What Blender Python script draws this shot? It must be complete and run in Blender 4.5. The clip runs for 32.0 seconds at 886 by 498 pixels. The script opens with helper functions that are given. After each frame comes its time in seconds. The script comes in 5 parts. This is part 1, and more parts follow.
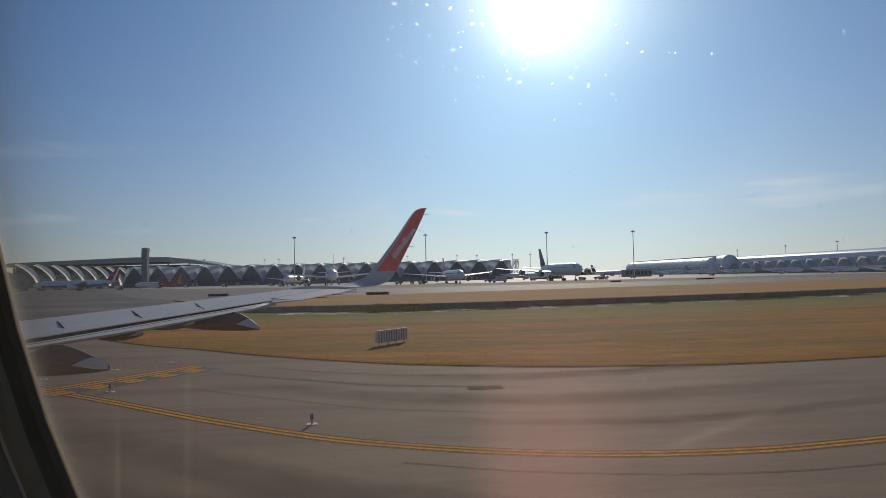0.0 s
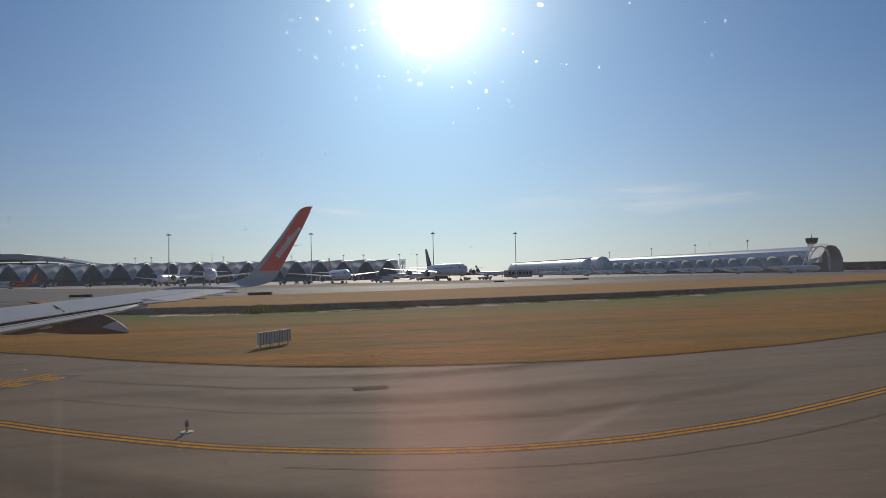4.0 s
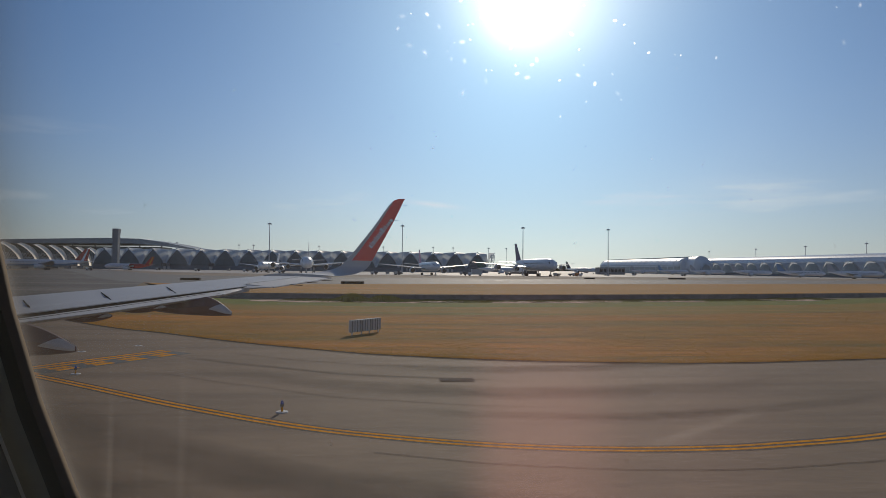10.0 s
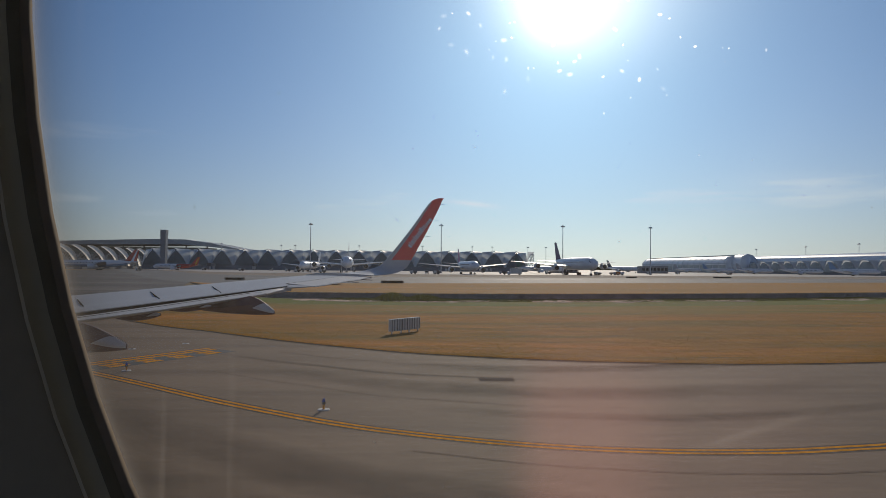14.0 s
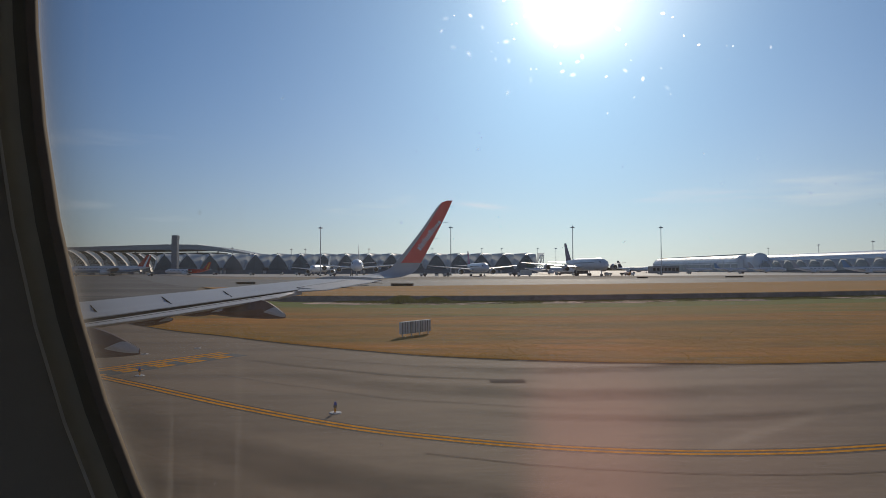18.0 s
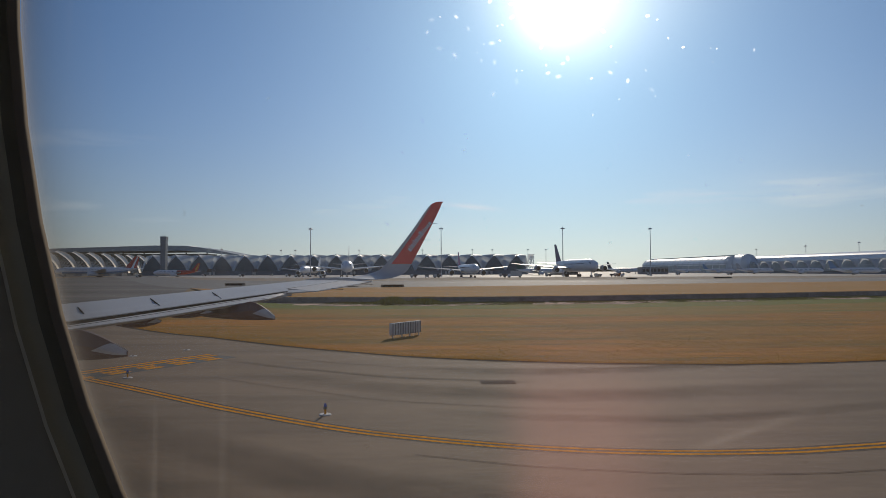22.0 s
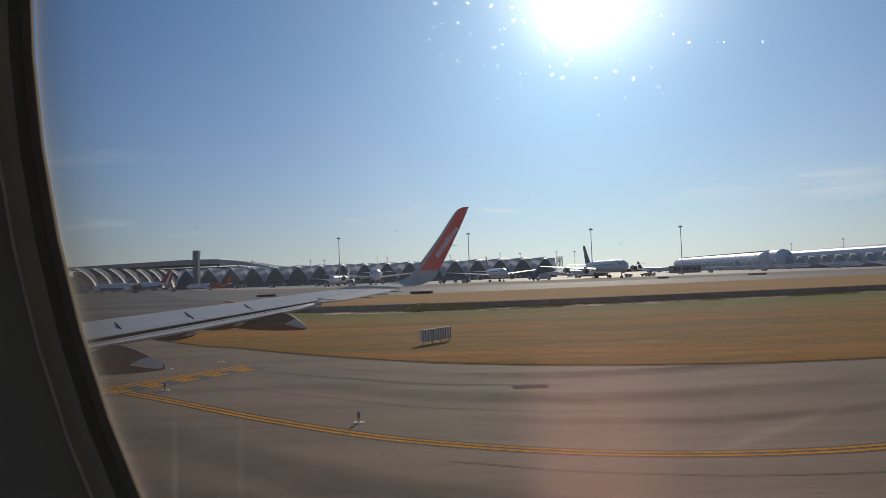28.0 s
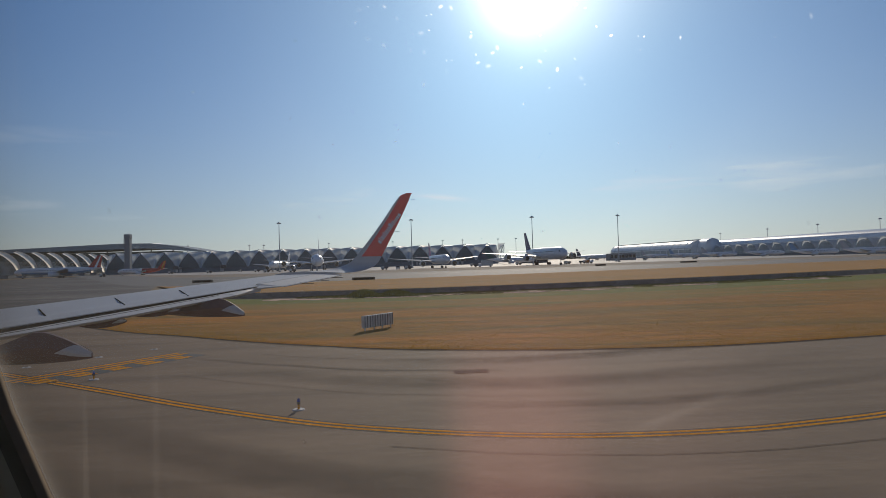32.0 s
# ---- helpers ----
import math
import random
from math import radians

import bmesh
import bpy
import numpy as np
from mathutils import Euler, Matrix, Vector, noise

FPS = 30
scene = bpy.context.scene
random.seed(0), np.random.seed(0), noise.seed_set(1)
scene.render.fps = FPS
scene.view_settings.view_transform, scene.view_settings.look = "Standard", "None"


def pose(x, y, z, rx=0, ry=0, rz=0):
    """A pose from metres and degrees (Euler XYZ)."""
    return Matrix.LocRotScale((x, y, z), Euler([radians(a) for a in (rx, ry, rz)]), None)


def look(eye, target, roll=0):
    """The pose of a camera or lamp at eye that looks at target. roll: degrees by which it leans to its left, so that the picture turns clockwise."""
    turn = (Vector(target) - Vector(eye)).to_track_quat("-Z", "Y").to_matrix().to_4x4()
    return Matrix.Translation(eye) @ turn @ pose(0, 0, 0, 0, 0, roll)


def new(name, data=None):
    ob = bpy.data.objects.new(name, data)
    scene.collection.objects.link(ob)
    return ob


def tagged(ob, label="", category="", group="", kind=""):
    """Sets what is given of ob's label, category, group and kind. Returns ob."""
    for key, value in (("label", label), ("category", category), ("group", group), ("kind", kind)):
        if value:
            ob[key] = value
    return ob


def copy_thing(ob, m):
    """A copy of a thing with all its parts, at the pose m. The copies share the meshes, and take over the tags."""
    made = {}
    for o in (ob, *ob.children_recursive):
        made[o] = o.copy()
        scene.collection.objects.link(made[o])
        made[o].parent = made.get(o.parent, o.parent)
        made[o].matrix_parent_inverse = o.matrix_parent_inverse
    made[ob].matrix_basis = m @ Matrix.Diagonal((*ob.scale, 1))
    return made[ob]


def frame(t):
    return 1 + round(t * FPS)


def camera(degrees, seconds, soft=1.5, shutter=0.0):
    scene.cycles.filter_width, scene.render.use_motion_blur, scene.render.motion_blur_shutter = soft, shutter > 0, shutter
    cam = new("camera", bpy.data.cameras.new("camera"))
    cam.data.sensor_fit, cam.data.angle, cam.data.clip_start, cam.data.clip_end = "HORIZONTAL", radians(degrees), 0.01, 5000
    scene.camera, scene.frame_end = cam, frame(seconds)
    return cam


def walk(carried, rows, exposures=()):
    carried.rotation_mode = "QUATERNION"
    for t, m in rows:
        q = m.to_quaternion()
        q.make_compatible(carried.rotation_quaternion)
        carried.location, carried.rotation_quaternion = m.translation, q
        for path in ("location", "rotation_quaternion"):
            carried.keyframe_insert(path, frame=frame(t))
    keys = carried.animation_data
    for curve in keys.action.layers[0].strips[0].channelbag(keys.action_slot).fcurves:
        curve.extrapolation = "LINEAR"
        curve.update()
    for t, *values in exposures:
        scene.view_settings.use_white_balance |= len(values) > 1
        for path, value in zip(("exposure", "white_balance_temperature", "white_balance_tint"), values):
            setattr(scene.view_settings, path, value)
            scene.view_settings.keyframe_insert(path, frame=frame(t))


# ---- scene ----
# ---------------------------------------------------------------- camera
EYE = 4.3          # height of the cabin window over the taxiway
cam = camera(70.0, 32.0, soft=0.7)
ROWS = [
    (0, pose(0.0046, 0, EYE, 92.53, 1.30, -2.50)), (0.5, pose(0.0043, 0, EYE, 92.75, 1.80, -5.59)),
    (1, pose(0.0040, 0, EYE, 92.94, 2.30, -8.49)), (1.5, pose(0.0037, 0, EYE, 92.75, 2.30, -9.80)),
    (2, pose(0.0033, 0, EYE, 92.68, 2.10, -11.04)), (2.5, pose(0.0030, 0, EYE, 92.41, 1.80, -11.53)),
    (3, pose(0.0027, 0, EYE, 92.53, 1.60, -12.01)), (3.5, pose(0.0024, 0, EYE, 92.41, 1.40, -12.48)),
    (5.5, pose(0.0011, 0, EYE, 92.25, 0.73, -12.81)), (6, pose(0.0007, 0, EYE, 92.28, 0.51, -12.23)),
    (6.5, pose(0.0006, 0, EYE, 92.17, 0.12, -11.52)), (7, pose(0.0004, 0, EYE, 91.95, -0.03, -10.64)),
    (7.5, pose(0.0002, 0, EYE, 91.67, 0.29, -9.24)), (8, pose(0.0000, 0, EYE, 91.69, 0.09, -8.16)),
    (8.5, pose(-0.0001, 0, EYE, 91.65, -0.22, -7.24)), (9, pose(-0.0003, 0, EYE, 91.68, -0.31, -6.31)),
    (9.5, pose(-0.0005, 0, EYE, 91.70, -0.45, -5.43)), (10, pose(-0.0006, 0, EYE, 91.78, -0.63, -4.70)),
    (10.5, pose(-0.0008, 0, EYE, 91.77, -0.69, -3.98)), (11, pose(-0.0009, 0, EYE, 91.76, -0.63, -3.42)),
    (11.5, pose(-0.0011, 0, EYE, 91.69, -0.61, -2.82)), (12, pose(-0.0013, 0, EYE, 91.63, -0.55, -2.35)),
    (12.5, pose(-0.0014, 0, EYE, 91.62, -0.56, -1.94)), (13, pose(-0.0016, 0, EYE, 91.66, -0.55, -1.63)),
    (13.5, pose(-0.0014, 0, EYE, 91.65, -0.45, -1.34)), (14, pose(-0.0013, 0, EYE, 91.68, -0.47, -1.17)),
    (14.5, pose(-0.0012, 0, EYE, 91.68, -0.45, -0.97)), (16.5, pose(-0.0007, 0, EYE, 91.72, -0.20, -0.41)),
    (17, pose(-0.0005, 0, EYE, 91.76, -0.21, -0.38)), (17.5, pose(-0.0004, 0, EYE, 91.82, 0.07, -0.29)),
    (18, pose(-0.0003, 0, EYE, 91.88, 0.15, -0.28)), (18.5, pose(-0.0001, 0, EYE, 91.88, 0.13, -0.40)),
    (19, pose(-0.0000, 0, EYE, 91.90, 0.30, -0.50)), (19.5, pose(0.0001, 0, EYE, 91.93, 0.09, -0.76)),
    (20, pose(0.0002, 0, EYE, 91.93, 0.07, -0.84)), (20.5, pose(0.0003, 0, EYE, 91.95, 0.15, -0.91)),
    (21, pose(0.0004, 0, EYE, 91.96, 0.07, -1.00)), (21.5, pose(0.0005, 0, EYE, 91.97, 0.05, -1.08)),
    (22, pose(0.0006, 0, EYE, 91.98, 0.19, -1.15)), (22.5, pose(0.0007, 0, EYE, 91.97, 0.25, -1.14)),
    (23, pose(0.0008, 0, EYE, 92.06, 0.38, -1.11)), (23.5, pose(0.0012, 0, EYE, 92.07, 0.43, -1.04)),
    (24, pose(0.0015, 0, EYE, 92.12, 0.55, -0.87)), (24.5, pose(0.0019, 0, EYE, 92.15, 0.73, -0.50)),
    (25, pose(0.0022, 0, EYE, 92.17, 0.92, -0.09)), (25.5, pose(0.0026, 0, EYE, 92.23, 1.02, 0.23)),
    (27.5, pose(0.0040, 0, EYE, 92.45, 1.63, 1.23)), (28, pose(0.0043, 0, EYE, 92.53, 1.96, 1.42)),
    (28.5, pose(0.0048, 0, EYE, 92.55, 2.29, 1.46)), (29, pose(0.0052, 0, EYE, 92.59, 2.49, 1.34)),
    (29.5, pose(0.0057, 0, EYE, 92.46, 2.44, 0.29)), (30, pose(0.0061, 0, EYE, 92.07, 2.28, -1.04)),
    (30.5, pose(0.0066, 0, EYE, 91.68, 2.22, -2.34)), (31, pose(0.0070, 0, EYE, 91.27, 2.03, -3.51)),
    (31.5, pose(0.0075, 0, EYE, 91.17, 1.91, -3.84)), (32, pose(0.0079, 0, EYE, 91.12, 1.65, -3.78))]
walk(cam, ROWS, [(0, -0.8)])

# ---------------------------------------------------------------- sky, sun
SKY = 0.07
SUN_AZ, SUN_EL = radians(11.3), radians(22.3)
sun_dir = Vector((math.sin(SUN_AZ) * math.cos(SUN_EL), math.cos(SUN_AZ) * math.cos(SUN_EL), math.sin(SUN_EL)))
world = bpy.data.worlds.new("world")
scene.world = world
world.use_nodes = True
wn, wl = world.node_tree.nodes, world.node_tree.links
background = wn["Background"]
sky = wn.new("ShaderNodeTexSky")
sky.sky_type, sky.sun_disc = "NISHITA", False
sky.sun_elevation, sky.sun_rotation = SUN_EL, SUN_AZ
sky.air_density, sky.dust_density, sky.ozone_density, sky.altitude = 1.0, 0.35, 3.0, 0
co = wn.new("ShaderNodeTexCoord")


def wmath(op, a, b=None, c=None):
    q = wn.new("ShaderNodeMath")
    q.operation = op
    for k, v in enumerate((a, b, c)):
        if v is None:
            continue
        if hasattr(v, "links"):
            wl.new(v, q.inputs[k])
        else:
            q.inputs[k].default_value = v
    return q.outputs[0]


def wmix(kind, fac, a, b):
    x = wn.new("ShaderNodeMix")
    x.data_type, x.blend_type = "RGBA", kind
    for sock, v in ((x.inputs[0], fac), (x.inputs[6], a), (x.inputs[7], b)):
        if hasattr(v, "links"):
            wl.new(v, sock)
        else:
            sock.default_value = v
    return x.outputs[2]


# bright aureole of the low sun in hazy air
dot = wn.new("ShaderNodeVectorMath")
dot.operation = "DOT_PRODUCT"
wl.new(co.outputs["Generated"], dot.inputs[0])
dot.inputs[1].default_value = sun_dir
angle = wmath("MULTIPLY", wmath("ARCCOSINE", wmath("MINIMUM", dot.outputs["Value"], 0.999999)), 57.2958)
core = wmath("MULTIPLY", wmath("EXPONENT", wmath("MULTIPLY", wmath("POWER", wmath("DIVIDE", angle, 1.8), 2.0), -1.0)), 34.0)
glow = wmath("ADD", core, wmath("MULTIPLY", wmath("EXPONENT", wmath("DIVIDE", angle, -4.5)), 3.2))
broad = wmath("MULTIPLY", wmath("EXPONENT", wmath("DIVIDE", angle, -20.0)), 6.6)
# thin high cloud, low over the horizon
stretch = wn.new("ShaderNodeMapping")
stretch.inputs["Scale"].default_value = (1.6, 1.6, 13.0)
stretch.inputs["Rotation"].default_value = (radians(6), radians(-4), 0)
wl.new(co.outputs["Generated"], stretch.inputs["Vector"])
cirrus = wn.new("ShaderNodeTexNoise")
cirrus.inputs["Scale"].default_value, cirrus.inputs["Detail"].default_value, cirrus.inputs["Roughness"].default_value = 1.9, 6, 0.55
wl.new(stretch.outputs["Vector"], cirrus.inputs["Vector"])
axes = wn.new("ShaderNodeSeparateXYZ")
wl.new(co.outputs["Generated"], axes.inputs[0])
rise = wmath("MAXIMUM", axes.outputs["Z"], 0.0)
clear = wmix("MULTIPLY", 1.0, sky.outputs["Color"], (0.15, 0.74, 1.30, 1))
murk = wmath("MULTIPLY", wmath("EXPONENT", wmath("MULTIPLY", rise, -7.0)), 0.84)
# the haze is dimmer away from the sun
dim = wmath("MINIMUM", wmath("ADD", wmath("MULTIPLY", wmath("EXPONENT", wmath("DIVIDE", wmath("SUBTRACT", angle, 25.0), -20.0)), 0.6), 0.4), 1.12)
# and brighter again low over the unseen horizon behind, added to fill shaded fronts
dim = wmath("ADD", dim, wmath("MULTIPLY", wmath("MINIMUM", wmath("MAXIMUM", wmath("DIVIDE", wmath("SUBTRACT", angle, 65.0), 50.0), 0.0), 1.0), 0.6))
hazy = wmix("MIX", murk, clear, wmix("MULTIPLY", 1.0, (16.4, 14.8, 13.0, 1), dim))
low = wmath("EXPONENT", wmath("MULTIPLY", wmath("POWER", wmath("DIVIDE", wmath("SUBTRACT", rise, 0.115), 0.06), 2.0), -1.0))
wisps = wmath("MULTIPLY", wmath("MULTIPLY", wmath("MAXIMUM", wmath("SUBTRACT", cirrus.outputs["Fac"], 0.56), 0.0), 2.6), low)


def streak(az, el, tilt, long_, thin, strength):
    """One thin cloud at an azimuth and elevation, drawn out along its length."""
    az, el, tilt = radians(az), radians(el), radians(tilt)
    side = Vector((math.cos(az), -math.sin(az), 0))
    lift = Vector((-math.sin(az) * math.sin(el), -math.cos(az) * math.sin(el), math.cos(el)))
    d = Vector((math.sin(az) * math.cos(el), math.cos(az) * math.cos(el), math.sin(el)))
    total = None
    for axis, size in ((side * math.cos(tilt) + lift * math.sin(tilt), long_), (lift * math.cos(tilt) - side * math.sin(tilt), thin), (d, 9.0)):
        q = wn.new("ShaderNodeVectorMath")
        q.operation = "DOT_PRODUCT"
        q.inputs[1].default_value = axis
        wl.new(co.outputs["Generated"], q.inputs[0])
        r = wmath("POWER", wmath("DIVIDE", wmath("ABSOLUTE", q.outputs["Value"]), size), 2.0)
        total = r if total is None else wmath("ADD", total, r)
    return wmath("MULTIPLY", wmath("MULTIPLY", wmath("EXPONENT", wmath("MULTIPLY", total, -1.0)), strength), cirrus.outputs["Fac"])


wisps = wmath("ADD", wisps, wmath("ADD", streak(3.99, 5.75, -6, 0.034, 0.0042, 1.3), streak(30.99, 6.95, -3, 0.075, 0.014, 0.25)))
haze = wmix("MIX", wisps, hazy, (14.5, 15.0, 15.2, 1))
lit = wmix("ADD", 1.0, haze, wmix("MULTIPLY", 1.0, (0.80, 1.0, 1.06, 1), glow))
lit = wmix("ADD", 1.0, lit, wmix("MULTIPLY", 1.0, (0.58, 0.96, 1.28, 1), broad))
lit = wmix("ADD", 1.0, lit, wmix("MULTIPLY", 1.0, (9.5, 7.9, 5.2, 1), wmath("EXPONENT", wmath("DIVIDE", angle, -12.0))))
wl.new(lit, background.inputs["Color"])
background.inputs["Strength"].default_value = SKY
sun = new("sun", bpy.data.lights.new("sun", "SUN"))
sun.data.energy, sun.data.angle, sun.data.color = 3.8, radians(0.53), (1.0, 0.87, 0.70)
sun.matrix_world = look(sun_dir * 50, (0, 0, 0))


# ---------------------------------------------------------------- helpers
def mesh(name, verts, faces, material, parent=None, label="", smooth=False):
    me = bpy.data.meshes.new(name)
    me.from_pydata([tuple(v) for v in verts], [], [tuple(f) for f in faces])
    me.materials.append(material)
    if smooth:
        me.polygons.foreach_set("use_smooth", [True] * len(me.polygons))
    me.update()
    ob = new(name, me)
    ob.parent = parent
    if label:
        ob["label"] = label
    return ob


def part(name, bm, material, parent=None, label="", smooth=False):
    bmesh.ops.recalc_face_normals(bm, faces=bm.faces)
    me = bpy.data.meshes.new(name)
    bm.to_mesh(me)
    bm.free()
    me.materials.append(material)
    if smooth:
        me.polygons.foreach_set("use_smooth", [True] * len(me.polygons))
    ob = new(name, me)
    ob.parent = parent
    if label:
        ob["label"] = label
    return ob


def again(ob, m, parent):
    """One more piece on the same mesh."""
    o = new(ob.name.split(".")[0], ob.data)
    o.parent, o.matrix_basis = parent, m
    for key in ob.keys():
        o[key] = ob[key]
    return o


def thing(name, at, label, category, group="", kind="", turn=0):
    e = new(name)
    e.empty_display_size = 0.5
    e.matrix_basis = pose(*at, 0, 0, turn)
    return tagged(e, label, category, group, kind)


def box(bm, x0, x1, y0, y1, z0, z1, bevel=0.0):
    vs = [bm.verts.new(c) for c in ((x0, y0, z0), (x1, y0, z0), (x1, y1, z0), (x0, y1, z0), (x0, y0, z1), (x1, y0, z1), (x1, y1, z1), (x0, y1, z1))]
    fs = [bm.faces.new([vs[i] for i in f]) for f in ((3, 2, 1, 0), (4, 5, 6, 7), (0, 1, 5, 4), (1, 2, 6, 5), (2, 3, 7, 6), (3, 0, 4, 7))]
    if bevel:
        bmesh.ops.bevel(bm, geom=list({e for f in fs for e in f.edges}), offset=bevel, segments=2, affect="EDGES")
    return vs


def rod(bm, a, b, r0, r1=None, n=8, caps=True):
    a, b = Vector(a), Vector(b)
    r1 = r0 if r1 is None else r1
    q = (b - a).to_track_quat("Z", "Y")
    rings = []
    for p, r in ((a, r0), (b, r1)):
        rings.append([bm.verts.new(p + q @ Vector((r * math.cos(2 * math.pi * i / n), r * math.sin(2 * math.pi * i / n), 0))) for i in range(n)])
    for i in range(n):
        bm.faces.new((rings[0][i], rings[0][(i + 1) % n], rings[1][(i + 1) % n], rings[1][i]))
    if caps:
        bm.faces.new(rings[0][::-1]), bm.faces.new(rings[1])


def loft(bm, rings, closed=True, caps=True):
    """Skin over rings of equal length."""
    vs = [[bm.verts.new(p) for p in ring] for ring in rings]
    n = len(vs[0])
    for a, b in zip(vs, vs[1:]):
        for i in range(n if closed else n - 1):
            bm.faces.new((a[i], a[(i + 1) % n], b[(i + 1) % n], b[i]))
    if caps and closed:
        bm.faces.new(vs[0][::-1]), bm.faces.new(vs[-1])
    return vs


def smoothline(points, n):
    """A smooth line through points (Catmull-Rom), n steps a span."""
    p = [Vector(q) for q in points]
    p = [2 * p[0] - p[1]] + p + [2 * p[-1] - p[-2]]
    out = []
    for i in range(1, len(p) - 2):
        for k in range(n):
            u = k / n
            out.append(0.5 * (2 * p[i] + (p[i + 1] - p[i - 1]) * u + (2 * p[i - 1] - 5 * p[i] + 4 * p[i + 1] - p[i + 2]) * u * u
                              + (3 * p[i] - p[i - 1] - 3 * p[i + 1] + p[i + 2]) * u ** 3))
    return out + [p[-2]]


def ribbon(line, width, z, shift=0.0):
    """Verts and faces of a flat band along a line of (x, y)."""
    vs, fs = [], []
    for i, p in enumerate(line):
        a, b = line[max(i - 1, 0)], line[min(i + 1, len(line) - 1)]
        d = Vector((b[0] - a[0], b[1] - a[1])).normalized()
        nrm = Vector((-d.y, d.x))
        for s in (shift - width / 2, shift + width / 2):
            vs.append((p[0] + nrm.x * s, p[1] + nrm.y * s, z))
        if i:
            k = 2 * i
            fs.append((k - 2, k, k + 1, k - 1))
    return vs, fs


# ---------------------------------------------------------------- materials
def material(name, color, rough=0.6, metal=0.0, grain=0.0, scale=8.0, stains=0.0, stain_scale=0.6, bump=0.0, stretch=(1, 1, 1), vary=0.0, spec=0.5, second=None, third=None):
    """A procedural surface: base colour with fine grain and broad stains, bump, and a little change from piece to piece."""
    m = bpy.data.materials.new(name)
    m.use_nodes = True
    n, l = m.node_tree.nodes, m.node_tree.links
    b = n["Principled BSDF"]
    b.inputs["Roughness"].default_value, b.inputs["Metallic"].default_value = rough, metal
    b.inputs["Specular IOR Level"].default_value = spec
    co = n.new("ShaderNodeTexCoord")
    mp = n.new("ShaderNodeMapping")
    mp.inputs["Scale"].default_value = stretch
    l.new(co.outputs["Object"], mp.inputs["Vector"])

    def cloud(sc, detail, rough_=0.6):
        t = n.new("ShaderNodeTexNoise")
        t.inputs["Scale"].default_value, t.inputs["Detail"].default_value, t.inputs["Roughness"].default_value = sc, detail, rough_
        l.new(mp.outputs["Vector"], t.inputs["Vector"])
        return t

    def mixed(kind, fac, a, c):
        x = n.new("ShaderNodeMix")
        x.data_type, x.blend_type = "RGBA", kind
        for sock, v in ((x.inputs[0], fac), (x.inputs[6], a), (x.inputs[7], c)):
            if hasattr(v, "links"):
                l.new(v, sock)
            else:
                sock.default_value = v
        return x.outputs[2]

    col = (*color, 1)
    dark = (*(second or tuple(c * 0.45 for c in color)), 1)
    if stains:
        t = cloud(stain_scale, 5, 0.65)
        r = n.new("ShaderNodeMapRange")
        r.inputs[1].default_value, r.inputs[2].default_value, r.inputs[4].default_value = 0.38, 0.72, stains
        l.new(t.outputs["Fac"], r.inputs[0])
        col = mixed("MIX", r.outputs[0], col, dark)
    if third:
        t = cloud(third[1], 6, 0.7)
        r = n.new("ShaderNodeMapRange")
        r.inputs[1].default_value, r.inputs[2].default_value, r.inputs[4].default_value = 0.46, 0.66, third[2]
        l.new(t.outputs["Fac"], r.inputs[0])
        col = mixed("MIX", r.outputs[0], col, (*third[0], 1))
    if grain or bump:
        t = cloud(scale, 6)
        if grain:
            r = n.new("ShaderNodeMapRange")
            r.inputs[1].default_value, r.inputs[2].default_value = 0.25, 0.75
            r.inputs[3].default_value, r.inputs[4].default_value = 1 - grain, 1 + grain
            l.new(t.outputs["Fac"], r.inputs[0])
            col = mixed("MULTIPLY", 1.0, col, r.outputs[0])
        if bump:
            k = n.new("ShaderNodeBump")
            k.inputs["Strength"].default_value, k.inputs["Distance"].default_value = 0.6, bump
            l.new(t.outputs["Fac"], k.inputs["Height"])
            l.new(k.outputs["Normal"], b.inputs["Normal"])
    if vary:
        o = n.new("ShaderNodeObjectInfo")
        r = n.new("ShaderNodeMapRange")
        r.inputs[3].default_value, r.inputs[4].default_value = 1 - vary, 1 + vary
        l.new(o.outputs["Random"], r.inputs[0])
        col = mixed("MULTIPLY", 1.0, col, r.outputs[0])
    if hasattr(col, "links"):
        l.new(col, b.inputs["Base Color"])
    else:
        b.inputs["Base Color"].default_value = col
    return m


ASPHALT = material("asphalt", (0.236, 0.163, 0.107), 0.85, grain=0.18, scale=14, stains=0.75, stain_scale=0.36, bump=0.003, stretch=(0.10, 1, 1), spec=0.15)
ASPHALT_FAR = material("asphalt_far", (0.145, 0.138, 0.132), 0.8, grain=0.15, scale=3, stains=0.4, stain_scale=0.12, stretch=(0.08, 1, 1), spec=0.3)
ASPHALT_LINK = material("dark_asphalt", (0.105, 0.098, 0.095), 0.85, grain=0.2, scale=2, stains=0.6, stain_scale=0.1, stretch=(0.15, 1, 1), spec=0.2, third=((0.20, 0.18, 0.16), 0.06, 0.7))
CONCRETE_APRON = material("apron_concrete", (0.50, 0.45, 0.39), 0.7, grain=0.12, scale=1, stains=0.85, stain_scale=0.035, stretch=(0.10, 1, 1), spec=0.3, second=(0.13, 0.12, 0.11), third=((0.42, 0.36, 0.29), 0.09, 0.5))
VERGE = material("dusty_verge", (0.235, 0.185, 0.135), 0.9, grain=0.2, scale=0.6, stains=0.7, stain_scale=0.05, stretch=(0.06, 1, 1), spec=0.15, second=(0.15, 0.125, 0.10), third=((0.33, 0.27, 0.20), 0.1, 0.5))
EARTH = material("dry_earth", (0.26, 0.19, 0.11), 0.95, grain=0.2, scale=0.5, stains=0.4, stain_scale=0.03, spec=0.1)
